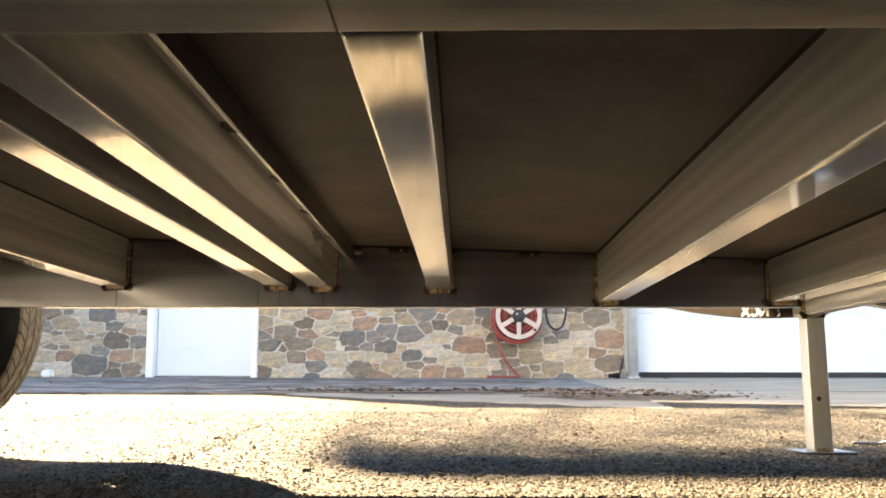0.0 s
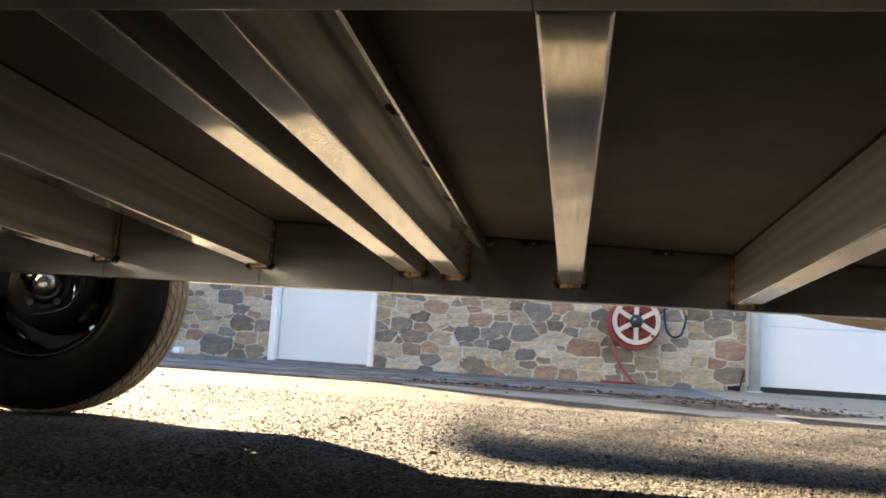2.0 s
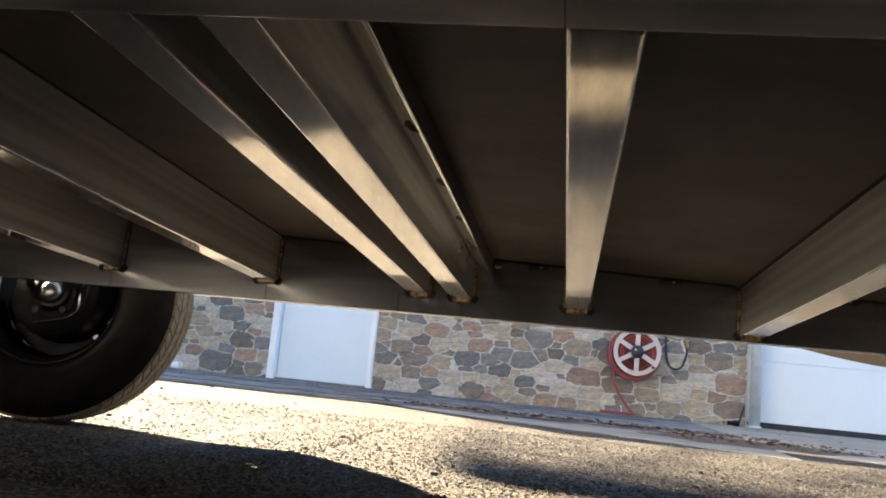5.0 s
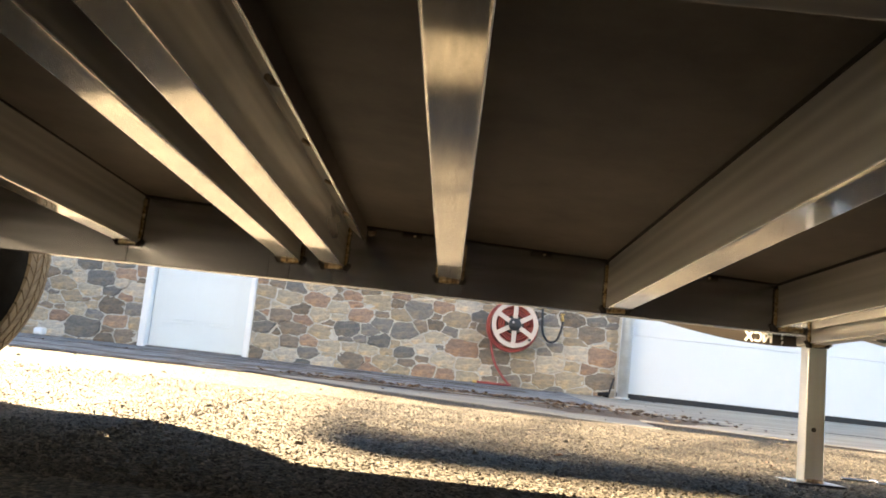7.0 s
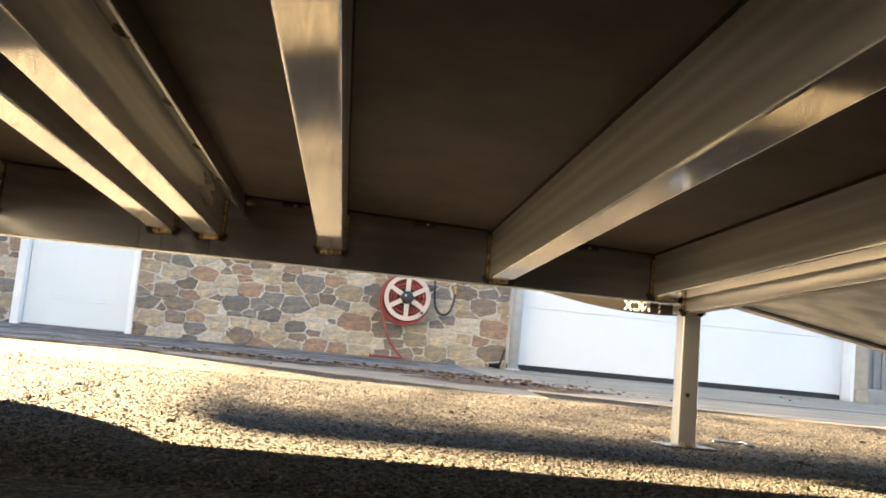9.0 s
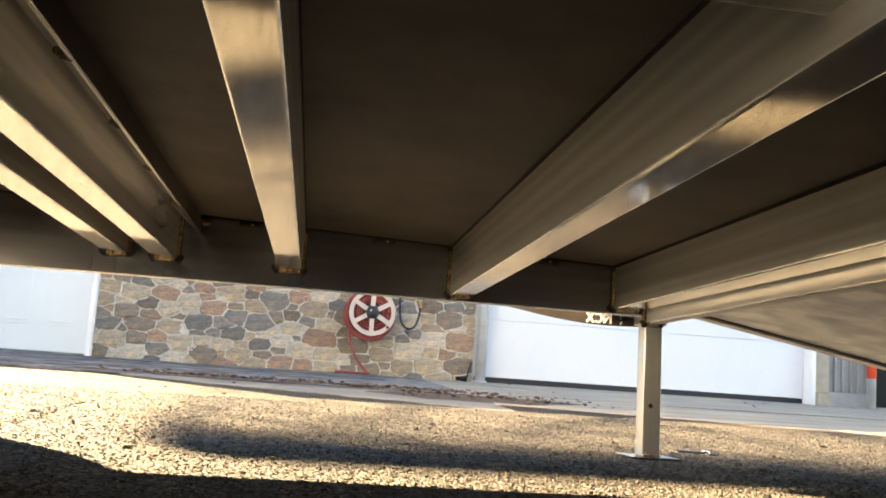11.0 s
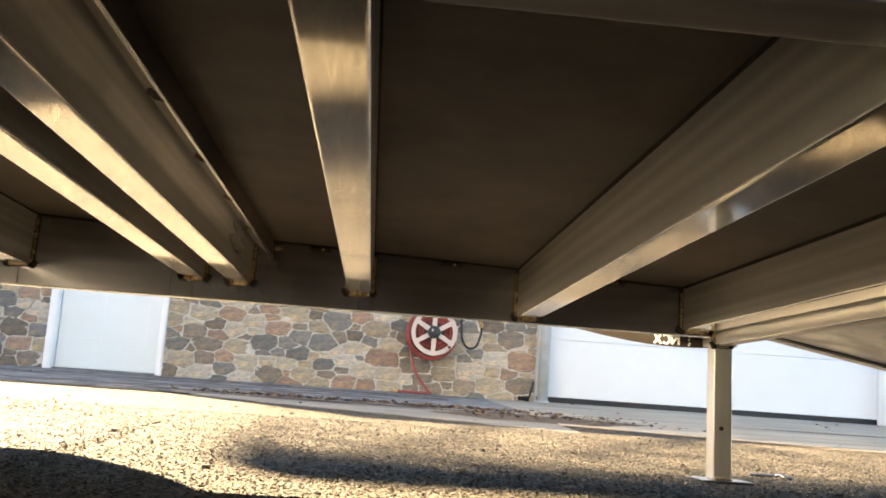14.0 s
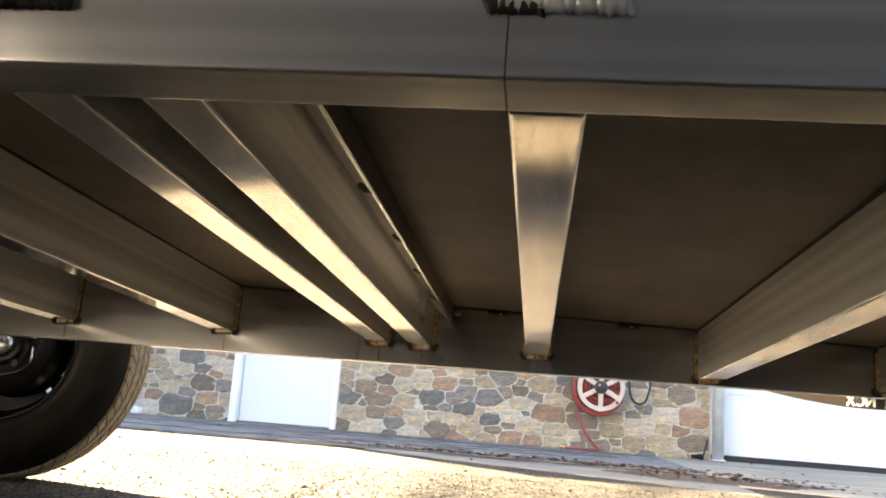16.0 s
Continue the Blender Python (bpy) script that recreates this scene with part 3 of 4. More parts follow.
loop = [(0.235, -0.02, 0.2), (0.238, -0.06, 0.08), (0.25, -0.08, -0.04), (0.30, -0.085, -0.105), (0.365, -0.08, -0.09), (0.40, -0.07, 0.0), (0.41, -0.05, 0.07), (0.408, -0.045, 0.1)]
part("supply_hose", sweep(glide(loop), 0.0095, 10), HOSE_BLACK, tap, smooth=True)
bm = sweep([(0.405, 0.02, 0.115), (0.405, -0.05, 0.115), (0.406, -0.062, 0.1), (0.406, -0.064, 0.075)], 0.013, 10)
part("tap_body", bm, BRASS, tap, smooth=True)
part("tap_handle", solid(0.385, 0.425, -0.062, -0.05, 0.128, 0.14, 0.003), BRASS, tap)

valve = tagged(new("ground_fitting"), "small black pipe fitting at the foot of the wall", "fitting")
valve.location = (1.31, WALL_Y - 0.08, 0.009)
part("fitting_body", sweep([(-0.045, 0, 0.0235), (-0.02, 0, 0.0235), (0.025, 0, 0.0235), (0.045, 0, 0.0235)], lambda t: 0.017 if t < 0.5 else 0.024, 12), BLACK, valve, smooth=True)
part("fitting_stub", sweep([(0.045, 0.0, 0.03), (0.06, 0.01, 0.09), (0.085, 0.05, 0.16)], 0.008, 8), HOSE_BLACK, valve, smooth=True)
cap = thing("vent_cap", solid(-3.5, -3.42, WALL_Y - 0.09, WALL_Y + 0.03, 0.009, 0.07, 0.02, 3), TRIM, "small white plastic cap at the wall foot", "cap")

# ---- trailer ----
trailer = tagged(new("utility_trailer"), "bare welded aluminium utility trailer with ramp lowered, on rear leg", "trailer")
trailer.matrix_world = TR


def deck_z(x):
    return 0.575 - 0.034 * x


def weld(p0, p1, r=0.006, parent=trailer, material=WELD, seed=0):
    """A lumpy bead from p0 to p1."""
    rn = random.Random(seed + int(p0[0] * 977))
    a, b = Vector(p0), Vector(p1)
    n = max(4, int((b - a).length / (r * 0.75)))
    pts, w = [], []
    for i in range(2 * n + 1):
        pts.append(a.lerp(b, i / (2 * n)) + Vector((rn.uniform(-1, 1), rn.uniform(-1, 1), rn.uniform(-1, 1))) * r * 0.12)
        w.append(r * (1 + 0.2 * math.sin(2.3 * i + seed)) * rn.uniform(0.92, 1.1))
    bm = sweep(pts, lambda t: w[min(len(w) - 1, int(round(t * (len(w) - 1))))], 8)
    return part("weld", bm, material, parent, smooth=True)


# x of the near side, width, underside height
BEAMS = [(-2.2, 0.05, 0.477), (-1.72, 0.05, 0.477), (-1.269, 0.05, 0.477), (-0.832, 0.049, 0.478), (-0.426, 0.049, 0.476), (-0.317, 0.05, 0.473), (-0.033, 0.056, 0.468),
         (0.381, 0.053, 0.439), (0.797, 0.066, 0.439), (0.88, 0.036, 0.409)]
for x, w, z in BEAMS:
    bm = bmesh.new()
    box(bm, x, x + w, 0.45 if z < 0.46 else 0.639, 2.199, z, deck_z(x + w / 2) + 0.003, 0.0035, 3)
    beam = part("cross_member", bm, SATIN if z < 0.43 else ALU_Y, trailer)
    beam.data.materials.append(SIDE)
    beam.data.materials.append(EDGE_GLINT)
    # sides are duller; lower bevels take the brighter metal as a painted highlight
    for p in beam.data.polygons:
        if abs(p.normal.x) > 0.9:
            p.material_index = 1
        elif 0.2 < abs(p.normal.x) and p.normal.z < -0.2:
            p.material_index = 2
    far = 2.196
    if z > 0.43:
        zt = deck_z(x + w / 2)
        part("seam", solid(x - 0.0028, x + w + 0.0028, 0.64, 2.198, zt - 0.0035 - 0.034 * w / 2, zt + 0.002), SOOT, beam, "dark open joint under the deck")
    top = deck_z(x) - 0.01
    for edge, out in ((x + w, 1), (x, -1)):
        weld((edge + 0.001 * out, far + 0.002, z + 0.004), (edge + 0.001 * out, far + 0.002, top), 0.0068, beam, SOOT)
        weld((edge + 0.003 * out, far - 0.002, z + 0.004), (edge + 0.003 * out, far - 0.002, top - 0.004), 0.0044, beam, GOLD_WELD, seed=6)
        weld((edge + 0.002 * out, far - 0.003, z - 0.006), (edge + 0.011 * out, far - 0.001, z + 0.008), 0.0055, beam, SOOT, seed=9)
    weld((x - 0.006, far + 0.003, z - 0.004), (x + w + 0.006, far + 0.003, z - 0.001), 0.0048, beam, SOOT, seed=9)
    weld((x + 0.004, far - 0.004, z - 0.003), (x + w - 0.004, far - 0.004, z - 0.0005), 0.0048, beam, GOLD_WELD, seed=3)
    part("heat_mark", solid(x + w / 2 - 0.0006, x + w / 2 + 0.0006, 2.1992, 2.204, 0.4292, z - 0.008), SOOT, beam, "fine scribed line below the weld")
bm = bmesh.new()
ends = [[bm.verts.new((x, y, z)) for x, z in ((-0.2668, 0.575), (-0.228, 0.5455), (-0.2262, 0.5435), (-0.2232, 0.543), (-0.222, 0.5445), (-0.222, 0.5815), (-0.2668, 0.583))] for y in (0.64, 2.192)]
for k in range(7):
    bm.faces.new((ends[0][k], ends[0][(k + 1) % 7], ends[1][(k + 1) % 7], ends[1][k]))
bm.faces.new(ends[0]), bm.faces.new(ends[1])
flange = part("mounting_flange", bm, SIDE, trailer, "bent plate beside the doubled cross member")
# shade put into the colour: the face towards +x takes the dark deck material
flange.data.materials.append(DECK)
for p in flange.data.polygons:
    if p.normal.x > 0.9:
        p.material_index = 1
# bright strip added as the highlight along the flange's lower edge
part("lip_highlight", solid(-0.2264, -0.2216, 0.641, 2.19, 0.5418, 0.5436, 0.0006), EDGE_GLINT, flange, "thin bright strip painting the highlight on the lower edge")
for k, (y, s) in enumerate(((1.09, 1.0), (1.35, 0.85), (1.6, 0.7), (1.87, 0.8))):
    weld((-0.238, y - 0.004 * s, 0.5465), (-0.228, y + 0.01 * s, 0.5435), 0.0042 * s, flange, WELD, seed=k)
    bm = bmesh.new()
    bmesh.ops.create_uvsphere(bm, u_segments=10, v_segments=6, radius=0.0042 * s, matrix=pose(-0.2265, y + 0.012, 0.5445))
    part("tack", bm, WELD, flange, smooth=True)


def sheet(x0, x1, y0, y1, z_at, thick):
    bm = bmesh.new()
    r = bmesh.ops.create_cube(bm, size=1.0)
    for v in r["verts"]:
        x = x0 + (v.co.x + 0.5) * (x1 - x0)
        v.co = Vector((x, y0 + (v.co.y + 0.5) * (y1 - y0), z_at(x) + (thick if v.co.z > 0 else 0)))
    return bm


for a, b in ((-3.4, -0.8103), (-0.8097, 0.4), (0.4006, 1.06)):
    part("deck_plate", sheet(a, b, 0.6385, 2.1995, deck_z, 0.005), DECK, trailer)


part("deck_seam", sheet(-3.4, 1.0, 2.194, 2.1995, lambda x: deck_z(x) - 0.005, 0.006), SOOT, trailer, "dark joint of deck and rail")


def rail(x0, x1, y0, y1, z0, z1, bevel, material):
    return part("side_rail", solid(x0, x1, y0, y1, z0, z1, bevel, 3), material, trailer)


far_rail = rail(-3.4, 1.0, 2.2, 2.238, 0.429, 0.64, 0.0016, ALU_X)
near_rail = rail(-3.4, 1.9, 0.58, 0.638, 0.468, 0.64, 0.003, NEAR)
part("rail_joint", solid(-0.4547, -0.4537, 2.1994, 2.21, 0.4287, 0.56), SOOT, far_rail)
part("rail_joint", solid(-0.0341, -0.0326, 0.5795, 0.6384, 0.4675, 0.64), SOOT, near_rail)
# plain sides, front and roof of a box body, unseen, added to block light
UNSEEN_TOP = 2.45
part("unseen_side", solid(-3.4, 1.0, 2.203, 2.235, 0.641, UNSEEN_TOP, 0.004), ALU_X, trailer)
part("unseen_side", solid(-3.4, 1.0, 0.583, 0.635, 0.641, UNSEEN_TOP, 0.004), ALU_X, trailer)
part("unseen_front", solid(-3.44, -3.401, 0.58, 2.238, 0.43, UNSEEN_TOP, 0.004), ALU_X, trailer)
part("unseen_body_roof", solid(-3.44, 1.0, 0.57, 2.245, UNSEEN_TOP + 0.001, UNSEEN_TOP + 0.03, 0.004), ALU_X, trailer)
for x, s in ((-0.108, 1.0), (0.214, 1.0), (0.62, 1.1)):
    weld((x - 0.024 * s, 2.196, deck_z(x) - 0.009), (x + 0.024 * s, 2.196, deck_z(x) - 0.009), 0.0075 * s, far_rail, SOOT, 11)
    weld((x + 0.004 * s, 2.189, deck_z(x) - 0.011), (x + 0.01 * s, 2.189, deck_z(x) - 0.01), 0.0022 * s, far_rail, GOLD_WELD, 12)
weld((-0.215, 2.195, deck_z(-0.1) - 0.014), (-0.2, 2.195, deck_z(-0.1) - 0.012), 0.006, far_rail, WELD, 14)
# beads on the outside of the near rail
weld((-0.04, 0.578, 0.5215), (0.048, 0.578, 0.52), 0.0062, near_rail, BRIGHT_WELD, 21)
weld((-0.05, 0.579, 0.5195), (-0.01, 0.579, 0.5185), 0.006, near_rail, SOOT, 22)
weld((-0.4, 0.5785, 0.515), (-0.34, 0.5785, 0.5155), 0.0065, near_rail, SOOT, 23)

# skirt plate with the mark, outside the far rail
bm = bmesh.new()
prof = [(0.36, 0.48), (0.5, 0.465), (0.6, 0.452), (0.7, 0.436), (0.8, 0.425), (0.9, 0.4225), (1.02, 0.428)]
top = 0.62
cols = [[bm.verts.new((x, y, z)) for y, z in ((2.466, zb), (2.472, zb), (2.472, top), (2.466, top))] for x, zb in [(q.x, q.z) for q in glide([(a, 0, b) for a, b in prof], 5)]]
for a, b in zip(cols, cols[1:]):
    for k in range(4):
        bm.faces.new((a[k], a[(k + 1) % 4], b[(k + 1) % 4], b[k]))
bm.faces.new(cols[0]), bm.faces.new(cols[-1])
skirt = part("side_skirt", bm, BRONZE, trailer, "bronze grey skirt plate with white mark")
bm = bmesh.new()


def stroke(bm, x0, z0, x1, z1, w=0.006):
    d = Vector((x1 - x0, 0, z1 - z0)).normalized()
    nrm = Vector((-d.z, 0, d.x)) * w / 2
    a, b = Vector((x0, 2.4648, z0)), Vector((x1, 2.4648, z1))
    q = [bm.verts.new(p) for p in (a + nrm, b + nrm, b - nrm, a - nrm)]
    p = [bm.verts.new(v.co + Vector((0, 0.001, 0))) for v in q]
    bm.faces.new(q), bm.faces.new(p)
    for k in range(4):
        bm.faces.new((q[k], q[(k + 1) % 4], p[(k + 1) % 4], p[k]))


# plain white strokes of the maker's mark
M0, MB, MT = 0.815, 0.428, 0.456
stroke(bm, M0, MB, M0 + 0.02, MT), stroke(bm, M0, MT, M0 + 0.02, MB)
arc = [(M0 + 0.033 + 0.011 * math.cos(a), (MB + MT) / 2 + 0.0125 * math.sin(a)) for a in [radians(-135 + 27 * k) for k in range(11)]]
for p, q in zip(arc, arc[1:]):
    stroke(bm, p[0], p[1], q[0], q[1], 0.0055)
stroke(bm, M0 + 0.051, MB, M0 + 0.051, MT), stroke(bm, M0 + 0.07, MB, M0 + 0.07, MT), stroke(bm, M0 + 0.07, MT - 0.002, M0 + 0.051, MB + 0.002)
stroke(bm, M0 + 0.098, MB - 0.001, M0 + 0.103, MB + 0.008, 0.005), stroke(bm, M0 + 0.098, MB + 0.013, M0 + 0.101, MB + 0.018, 0.004)
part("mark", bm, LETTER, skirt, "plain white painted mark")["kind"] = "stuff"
part("skirt_bracket", solid(0.86, 1.03, 2.24, 2.466, 0.447, 0.453, 0.002), ALU_X, trailer)
part("leg_socket", solid(0.945, 1.016, 2.375, 2.446, 0.425, 0.62, 0.004), ALU_Z, trailer)

# rear support leg
leg = part("support_leg", solid(0.955, 1.006, 2.385, 2.436, 0.074, 0.6, 0.004, 3), ALU_Z, trailer, "square aluminium support leg")
foot_bm = bmesh.new()
box(foot_bm, 0.915, 1.05, 2.345, 2.476, 0.0685, 0.0745, 0.002)
part("foot_plate", foot_bm, ALU_X, leg)
bm = bmesh.new()
bmesh.ops.create_cone(bm, cap_ends=True, segments=16, radius1=0.006, radius2=0.006, depth=0.003, matrix=pose(0.976, 2.3835, 0.207, 90))
part("pin_hole", bm, SOOT, leg)
weld((0.958, 2.381, 0.077), (1.003, 2.381, 0.077), 0.005, leg)

# ramp let down behind
RS = 0.179
ramp_bm = sheet(0.965, 3.32, 0.65, 2.3, lambda x: 0.452 - RS * (x - 1.1), 0.03)
ramp_part = part("loading_ramp", ramp_bm, RAMP, trailer, "weathered grey ramp sheet let down")
part("ramp_edge", sheet(1.0, 3.3, 2.3025, 2.345, lambda x: 0.444 - RS * (x - 1.1), 0.04), SATIN, ramp_part, "pale edge strip")
part("ramp_edge_gap", sheet(1.1, 3.3, 2.296, 2.3025, lambda x: 0.4505 - RS * (x - 1.1), 0.004), SOOT, ramp_part)

# wheel
WC = Vector((-1.53, 2.37, 0.421))
wheel = part("wheel", disc_ring(0.02, 0.075, 0.02, 0.05), BLACK, trailer, "wheel seen from inside, dusty tread")
wheel.location, wheel.rotation_euler = WC, (0, 0, radians(8))
R = 0.385
prof = [(0.208, 0.012), (0.216, 0.0), (0.245, -0.008), (0.295, -0.012), (0.335, -0.006), (0.357, 0.008), (0.368, 0.022), (0.376, 0.045), (R, 0.1), (0.376, 0.16), (0.368, 0.183), (0.357, 0.197), (0.295, 0.212), (0.216, 0.2), (0.208, 0.19)]


def lathe(profile, seg=96):
    bm = bmesh.new()
    rows = []
    for i in range(seg):
        a = 6.2832 * i / seg
        c, s = math.cos(a), math.sin(a)
        rows.append([bm.verts.new((r * c, y, r * s)) for r, y in profile])
    for a, b in zip(rows, rows[1:] + rows[:1]):
        for k in range(len(profile) - 1):
            bm.faces.new((a[k], a[k + 1], b[k + 1], b[k]))
    return bm


part("tyre", lathe(prof[:7]), RUBBER, wheel, "black tyre sidewall", True)
part("tyre_outer", lathe(prof[8 + 2:]), RUBBER, wheel, smooth=True)
part("tyre_carcass", lathe([(0.368, 0.0215), (0.361, 0.03), (0.363, 0.06), (0.366, 0.1), (0.363, 0.14), (0.361, 0.175), (0.368, 0.1835)]), RUBBER, wheel, smooth=True)
# tread blocks
bm = bmesh.new()
NB = 64
for lane, (y0, y1) in enumerate(((0.02, 0.052), (0.061, 0.096), (0.106, 0.141), (0.15, 0.183))):
    for i in range(NB):
        a0 = 6.2832 * (i + 0.5 * (lane % 2)) / NB
        a1 = a0 + 6.2832 / NB * 0.84
        skew = 0.7 * 6.2832 / NB * (1 if lane % 2 else -1)
        vs = []
        for rr in (-0.014, 0.0045):
            for a, y in ((a0, y0), (a1, y0), (a1 + skew, y1), (a0 + skew, y1)):
                crown = 0.376 - 0.006 * abs((y - 0.1) / 0.08) ** 2.5 + rr
                vs.append(bm.verts.new((crown * math.cos(a), y, crown * math.sin(a))))
        bm.faces.new(vs[4:])
        for k in range(4):
            bm.faces.new((vs[k], vs[(k + 1) % 4], vs[4 + (k + 1) % 4], vs[4 + k]))
part("tread", bm, TREAD, wheel, "worn dusty tread blocks")
part("rim_barrel", lathe([(0.211, 0.004), (0.206, 0.012), (0.199, 0.03), (0.188, 0.05), (0.185, 0.12), (0.192, 0.17), (0.21, 0.195)]), RIM, wheel, smooth=True)
part("rim_lip", lathe([(0.2165, 0.0), (0.213, -0.004), (0.209, 0.003), (0.2065, 0.009)]), RIM, wheel, "dark rim lip", True)
# wheel disc: plates with open slots between, on an inner dish; slots 4 to 12 closed to block sun
part("wheel_disc", lathe([(0.03, 0.151), (0.15, 0.139), (0.151, 0.145), (0.03, 0.157)], 64), RIM, wheel, smooth=True)
SL = 16
for i in range(SL):
    a0 = 6.2832 * i / SL
    a1 = a0 + 6.2832 * (0.999 if 4 <= i <= 12 else 0.72 if i % 3 else 0.9) / SL
    bm = bmesh.new()
    f = [bm.verts.new((q * math.cos(a), 0.135 + 0.1 * (0.19 - q), q * math.sin(a))) for q, a in ((0.149, a0), (0.19, a0), (0.19, a1), (0.149, a1))]
    g = [bm.verts.new(v.co + Vector((0, 0.006, 0))) for v in f]
    bm.faces.new(f), bm.faces.new(g)
    for k in range(4):
        bm.faces.new((f[k], f[(k + 1) % 4], g[(k + 1) % 4], g[k]))
    part("disc_plate", bm, RIM, wheel)
part("brake_drum", lathe([(0.0, 0.03), (0.09, 0.03), (0.128, 0.036), (0.134, 0.045), (0.134, 0.12), (0.1, 0.128)]), BLACK, wheel, "dark brake drum", True)
part("hub_ring", lathe([(0.0, 0.0), (0.018, 0.0), (0.03, 0.006), (0.034, 0.02), (0.034, 0.035)], 32), ALU_X, wheel, smooth=True)
for i in range(5):
    a = 6.2832 * i / 5 + 0.4
    bm = bmesh.new()
    bmesh.ops.create_cone(bm, cap_ends=True, segments=6, radius1=0.011, radius2=0.011, depth=0.02, matrix=Matrix.Translation((0.068 * math.cos(a), 0.024, 0.068 * math.sin(a))) @ pose(0, 0, 0, 90))
    part("wheel_bolt", bm, RIM, wheel)
part("arm_plate", solid(-1.6, -1.594, 2.24, 2.2445, 0.368, 0.456, 0.001), ALU_Z, trailer, "bright edge of the axle bracket")
for k, (x, z) in enumerate(((0.075, 0.04), (0.098, 0.05), (0.112, 0.03), (0.09, -0.03))):
    part("brake_pin", sweep([(x, 0.012, z - 0.03), (x + 0.004, 0.008, z), (x, 0.012, z + 0.03)], 0.0035, 8), ALU_X, wheel, smooth=True)
part("brake_cable", sweep(glide([(0.06, 0.02, 0.02), (0.11, -0.005, 0.06), (0.12, -0.01, 0.0), (0.08, 0.0, -0.07), (-0.03, 0.01, -0.1)]), 0.004, 8), BLACK, wheel, smooth=True)
part("hub_flange", lathe([(0.036, 0.03), (0.06, 0.026), (0.063, 0.022), (0.06, 0.018), (0.036, 0.02)], 40), RIM, wheel, smooth=True)
axle = part("axle_arm", solid(-1.76, -1.6, 2.245, 2.325, 0.372, 0.452, 0.006), BLACK, trailer, "dark torsion arm")
part("axle_beam", solid(-1.83, -1.745, 0.64, 2.26, 0.395, 0.475, 0.006), BLACK, trailer, "dark axle tube")

# second wheel, mostly out of view, added to block sun beside the first
copy_thing(wheel, pose(-2.37, 2.37, 0.421, 0, 0, 8))

# pin lying on the ground
pin = tagged(new("hitch_pin"), "bent bright steel pin lying on the asphalt", "pin")
pin.location = (0, 0, 0)
part("pin_rod", sweep(glide([(1.13, 2.56, 0.007), (1.17, 2.56, 0.007), (1.2, 2.555, 0.007), (1.213, 2.545, 0.012), (1.222, 2.53, 0.007), (1.24, 2.53, 0.006)]), 0.0048, 8), ALU_X, pin, smooth=True)

# ---- unseen tree behind the building, added to shade part of the drive ----
tree = tagged(new("tree"), "unseen leafy tree added behind the building to shade the drive", "tree")


def cast(x, y, h):
    """The place at height h whose shadow falls on the ground at x, y."""
    return Vector((x - SUN_X * h, y - SUN_Y * h, h))


rn = random.Random(21)
verts, faces = [], []


def leaf_at(c, s):
    d = Vector((rn.gauss(0, 1), rn.gauss(0, 1), rn.gauss(0, 1))).normalized()
    u = d.orthogonal().normalized() * s
    w = d.cross(u).normalized() * s * 0.55
    b = len(verts)
    verts.extend([tuple(c - u), tuple(c - w * 0.8), tuple(c + u), tuple(c + w * 0.8)])
    faces.append((b, b + 1, b + 2, b + 3))


def shade_edge(x):
    return 1.93 - 0.02 * max(0.0, x) - 0.1 * max(0.0, x - 1.0) + 3.2 * max(0.0, -x) ** 2


def thickness(x, d):
    """How many leaves deep the crown is over the drive, d metres behind the shade's near edge."""
    t = 4.6 if d < 0.15 else 4.6 - 3.9 * (d - 0.15) / 0.55 if d < 0.7 else max(0.3, 0.7 - 0.5 * (d - 0.7))
    gap = noise.noise(Vector((0.6 * x, 4.5 * d, 3.3))) + 0.5 * noise.noise(Vector((1.5 * x, 11 * d, 8.3)))
    return t * (1 + 0.16 * min(1.0, d) * gap) * min(1.0, max(0.0, (3.3 - d) / 0.5))


# leaves are set where their shadows make the wanted band
for n in range(118000):
    x, d = -0.3 + 6.5 * rn.random(), 3.3 * rn.random()
    if rn.random() * 5.0 < thickness(x, d):
        leaf_at(cast(x - 0.09 * d, shade_edge(x) + d, rn.uniform(4.6, 5.3)), rn.uniform(0.024, 0.042))
me = bpy.data.meshes.new("crown")
me.from_pydata(verts, [], faces)
me.materials.append(LEAF)
crown = new("crown", me)
crown.parent = tree
hub = Vector((cast(3.4, 2.6, 4.8).x, WALL_Y + 4.3, 4.3))
base = Vector((hub.x - 0.3, hub.y + 0.1, 0))
part("trunk", sweep(glide([base, base + Vector((0.1, 0, 1.6)), base + Vector((0.2, -0.05, 3.2)), hub]), lambda t: 0.24 - 0.1 * t, 14), BARK, tree, smooth=True)
for k in range(12):
    tip = cast(0.1 + 6.0 * k / 11, 2.5 + 0.5 * ((k * 7) % 5) / 5, 4.7 + 0.4 * ((k * 3) % 4) / 4)
    start = base.lerp(hub, 0.8 + 0.2 * ((k * 5) % 7) / 7)
    part("limb", sweep(glide([start, start.lerp(tip, 0.5) + Vector((0, 0, 0.08)), tip]), lambda t: 0.045 - 0.035 * t, 8), BARK, tree, smooth=True)

# ---- stones of the wall ----
SQUASH = 1.75                        # stones lie flat: the pattern is drawn taller, then pressed down


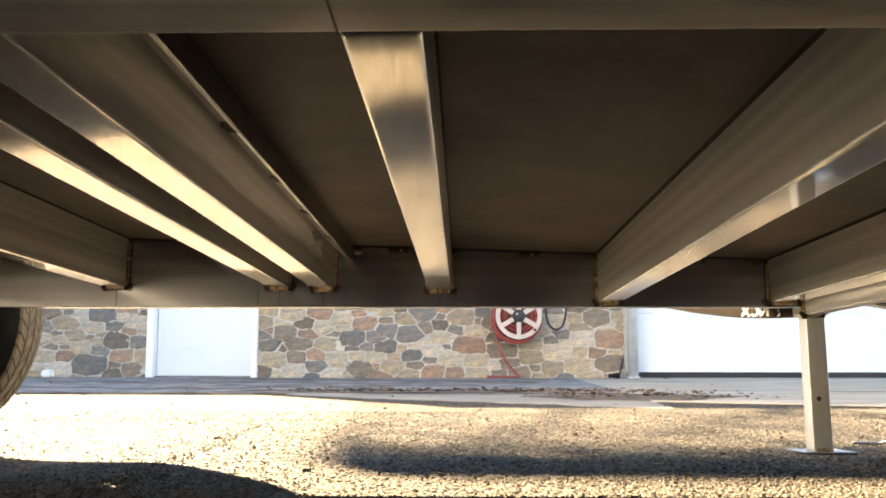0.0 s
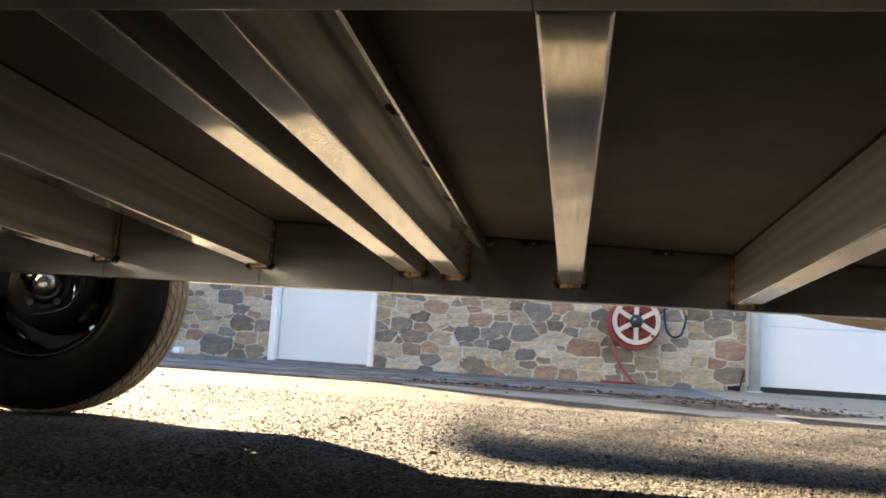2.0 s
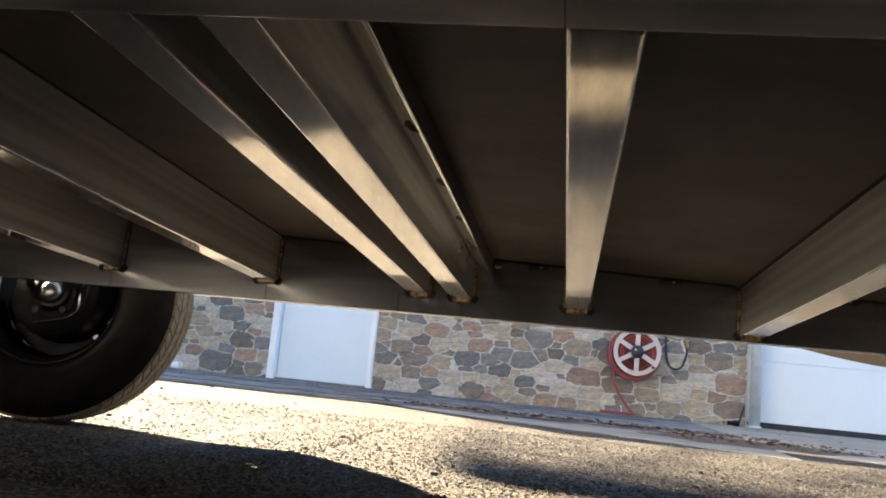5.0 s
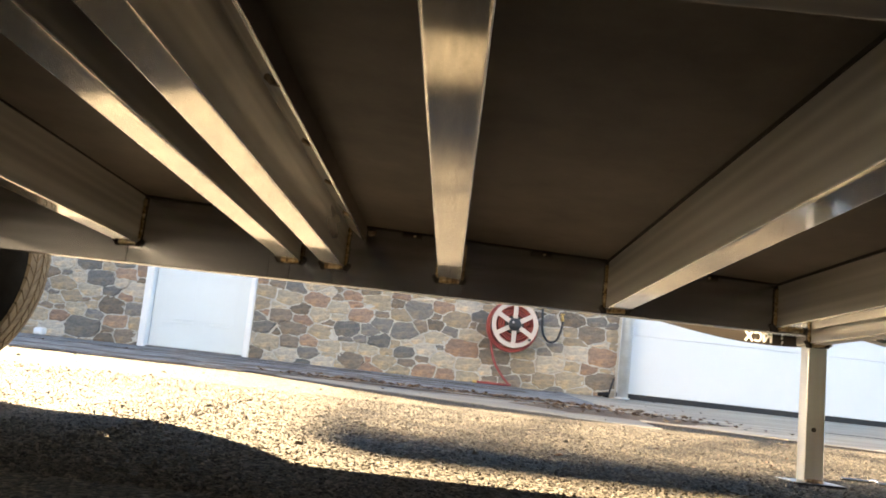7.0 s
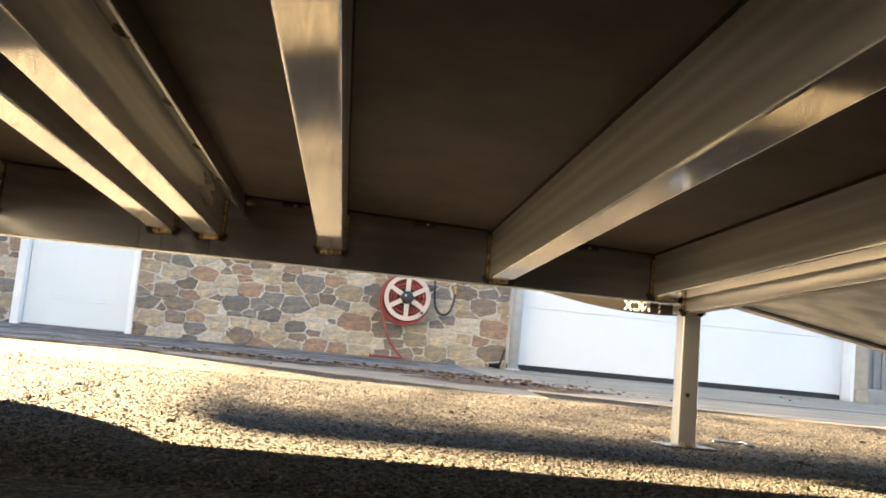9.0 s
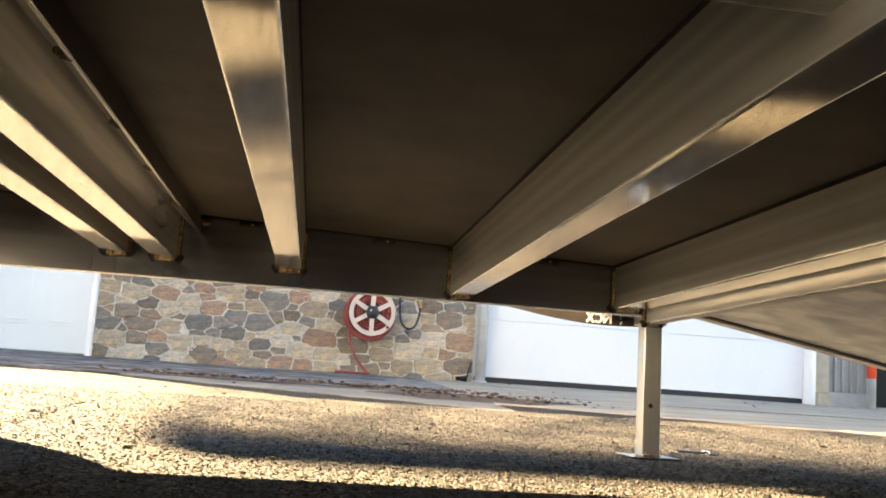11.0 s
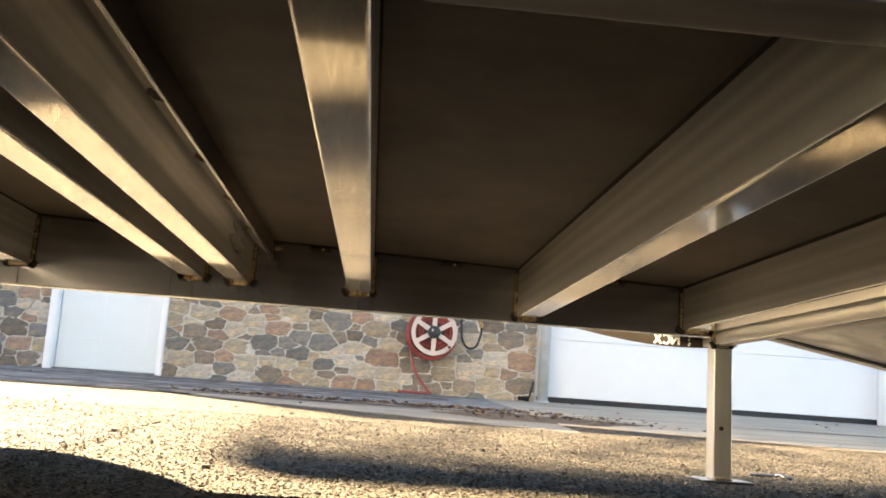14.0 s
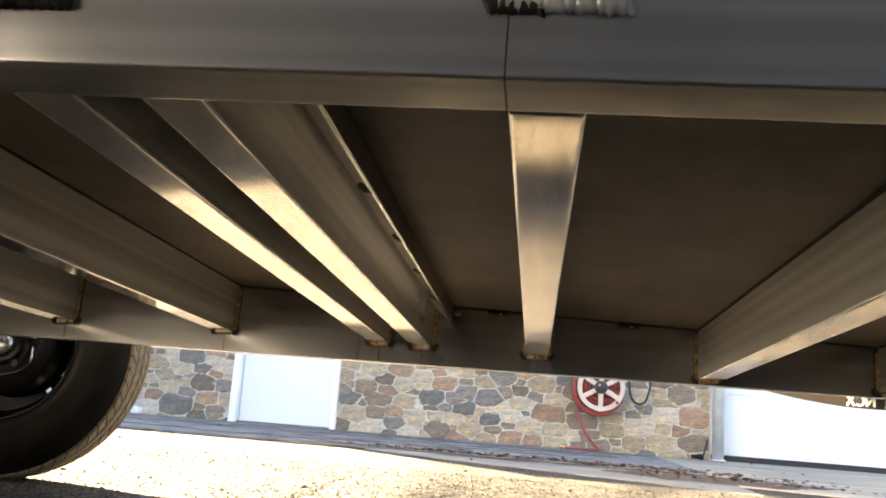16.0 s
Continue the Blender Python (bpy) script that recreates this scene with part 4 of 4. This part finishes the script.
def cell(seed, near, x0, x1, z0, z1, gap):
    """The outline round one stone: its share of the wall between its neighbours, less the joint."""
    poly = [(x0, z0), (x1, z0), (x1, z1), (x0, z1)]
    sx, sz, sr = seed[:3]
    for nx, nz, nr in (q[:3] for q in near):
        dx, dz = nx - sx, nz - sz
        d = math.hypot(dx, dz)
        if d < 1e-6 or d > 0.7:
            continue
        ux, uz = dx / d, dz / d
        reach = (d * d + sr * sr - nr * nr) / (2 * d)
        turn = math.atan2(uz, ux)
        turn -= 0.2 * math.sin(4 * turn)              # joints lean towards level and plumb
        px, pz, vx, vz = sx + ux * reach, sz + uz * reach, math.cos(turn), math.sin(turn)
        out = []
        for a, b in zip(poly, poly[1:] + poly[:1]):
            da = (a[0] - px) * vx + (a[1] - pz) * vz + gap
            db = (b[0] - px) * vx + (b[1] - pz) * vz + gap
            if da <= 0:
                out.append(a)
            if da * db < 0:
                t = da / (da - db)
                out.append((a[0] + t * (b[0] - a[0]), a[1] + t * (b[1] - a[1])))
        poly = out
        if len(poly) < 3:
            return []
    return poly


def stones(x0, x1, z1, owner, large, seed):
    """Irregular fieldstones: some large ones, the room between filled with smaller and smaller ones."""
    rn = random.Random(seed)
    top = z1 * SQUASH
    seeds = [(x, z * SQUASH, r, m) for x, z, r, m in large]
    for r0, tries in ((0.115, 500), (0.095, 1200), (0.075, 2500), (0.055, 4000)):
        for _ in range(tries):
            x, z, r = rn.uniform(x0, x1), rn.uniform(0.02, top), r0 * rn.uniform(0.85, 1.1)
            if all((x - q[0]) ** 2 + (z - q[1]) ** 2 > (0.82 * (r + q[2])) ** 2 for q in seeds):
                seeds.append((x, z, r, rn.choice((SLATE, RUST, TAN, TAN, TAN, TAN, BROWN, BROWN))))
    for s in seeds:
        q = cell(s, seeds, x0, x1, 0.004, top, rn.uniform(0.003, 0.0085))
        if not q:
            continue
        q = [(a[0] + t * (b[0] - a[0]), a[1] + t * (b[1] - a[1])) for a, b in zip(q, q[1:] + q[:1]) for t in (0.1, 0.35, 0.65, 0.9)]
        q = [(x + rn.gauss(0, 0.0035), max(0.003, z / SQUASH + rn.gauss(0, 0.0035))) for x, z in q]
        cx, cz = sum(p[0] for p in q) / len(q), sum(p[1] for p in q) / len(q)
        if max(abs(x - cx) for x, z in q) < 0.015:
            continue
        bm = bmesh.new()
        proud = rn.uniform(0.003, 0.014)
        tx, tz = rn.uniform(-0.05, 0.05), rn.uniform(-0.06, 0.06)
        rows = [[bm.verts.new(((x - cx) * k, y + f * (tx * (x - cx) + tz * (z - cz) + rn.gauss(0, 0.0018)), (z - cz) * k)) for x, z in q]
                for k, y, f in ((1.0, 0.02, 0), (1.0, 0.0045 - proud * 0.3, 0), (0.93, 0.004 - proud, 1), (0.5, 0.002 - proud, 0.8))]
        for a, c in zip(rows, rows[1:]):
            for k in range(len(q)):
                bm.faces.new((a[k], a[(k + 1) % len(q)], c[(k + 1) % len(q)], c[k]))
        bm.faces.new(rows[-1])
        ob = part("stone", bm, s[3], owner)
        ob.location = (cx, WALL_Y, cz)


stones(DOOR_X1 + 0.008, GARAGE_X0 - 0.02, 0.9, wall_m, (
    (-0.88, 0.34, 0.125, SLATE), (-0.4, 0.37, 0.125, SLATE), (-1.34, 0.29, 0.115, BROWN), (-1.6, 0.28, 0.1, SLATE), (-0.81, 0.08, 0.115, BROWN), (-1.19, 0.1, 0.1, SLATE),
    (0.1, 0.28, 0.145, RUST), (-0.55, 0.1, 0.1, TAN), (1.3, 0.33, 0.15, RUST), (1.07, 0.34, 0.12, TAN), (1.3, 0.13, 0.14, BROWN), (1.03, 0.11, 0.125, TAN),
    (0.39, 0.24, 0.125, BROWN), (0.85, 0.23, 0.13, TAN), (-0.19, 0.06, 0.11, RUST), (-0.78, 0.47, 0.11, RUST), (-0.58, 0.41, 0.1, SLATE), (-0.6, 0.27, 0.1, SLATE),
    (-1.15, 0.56, 0.11, RUST), (0.04, 0.52, 0.13, TAN), (-0.28, 0.57, 0.13, SLATE)), 4)
stones(WEST_X + 0.02, DOOR_X0 - 0.004, 0.9, wall_l, ((-3.14, 0.11, 0.17, SLATE), (-2.9, 0.32, 0.13, BROWN), (-3.03, 0.54, 0.13, SLATE), (-2.75, 0.08, 0.11, BROWN)), 5)
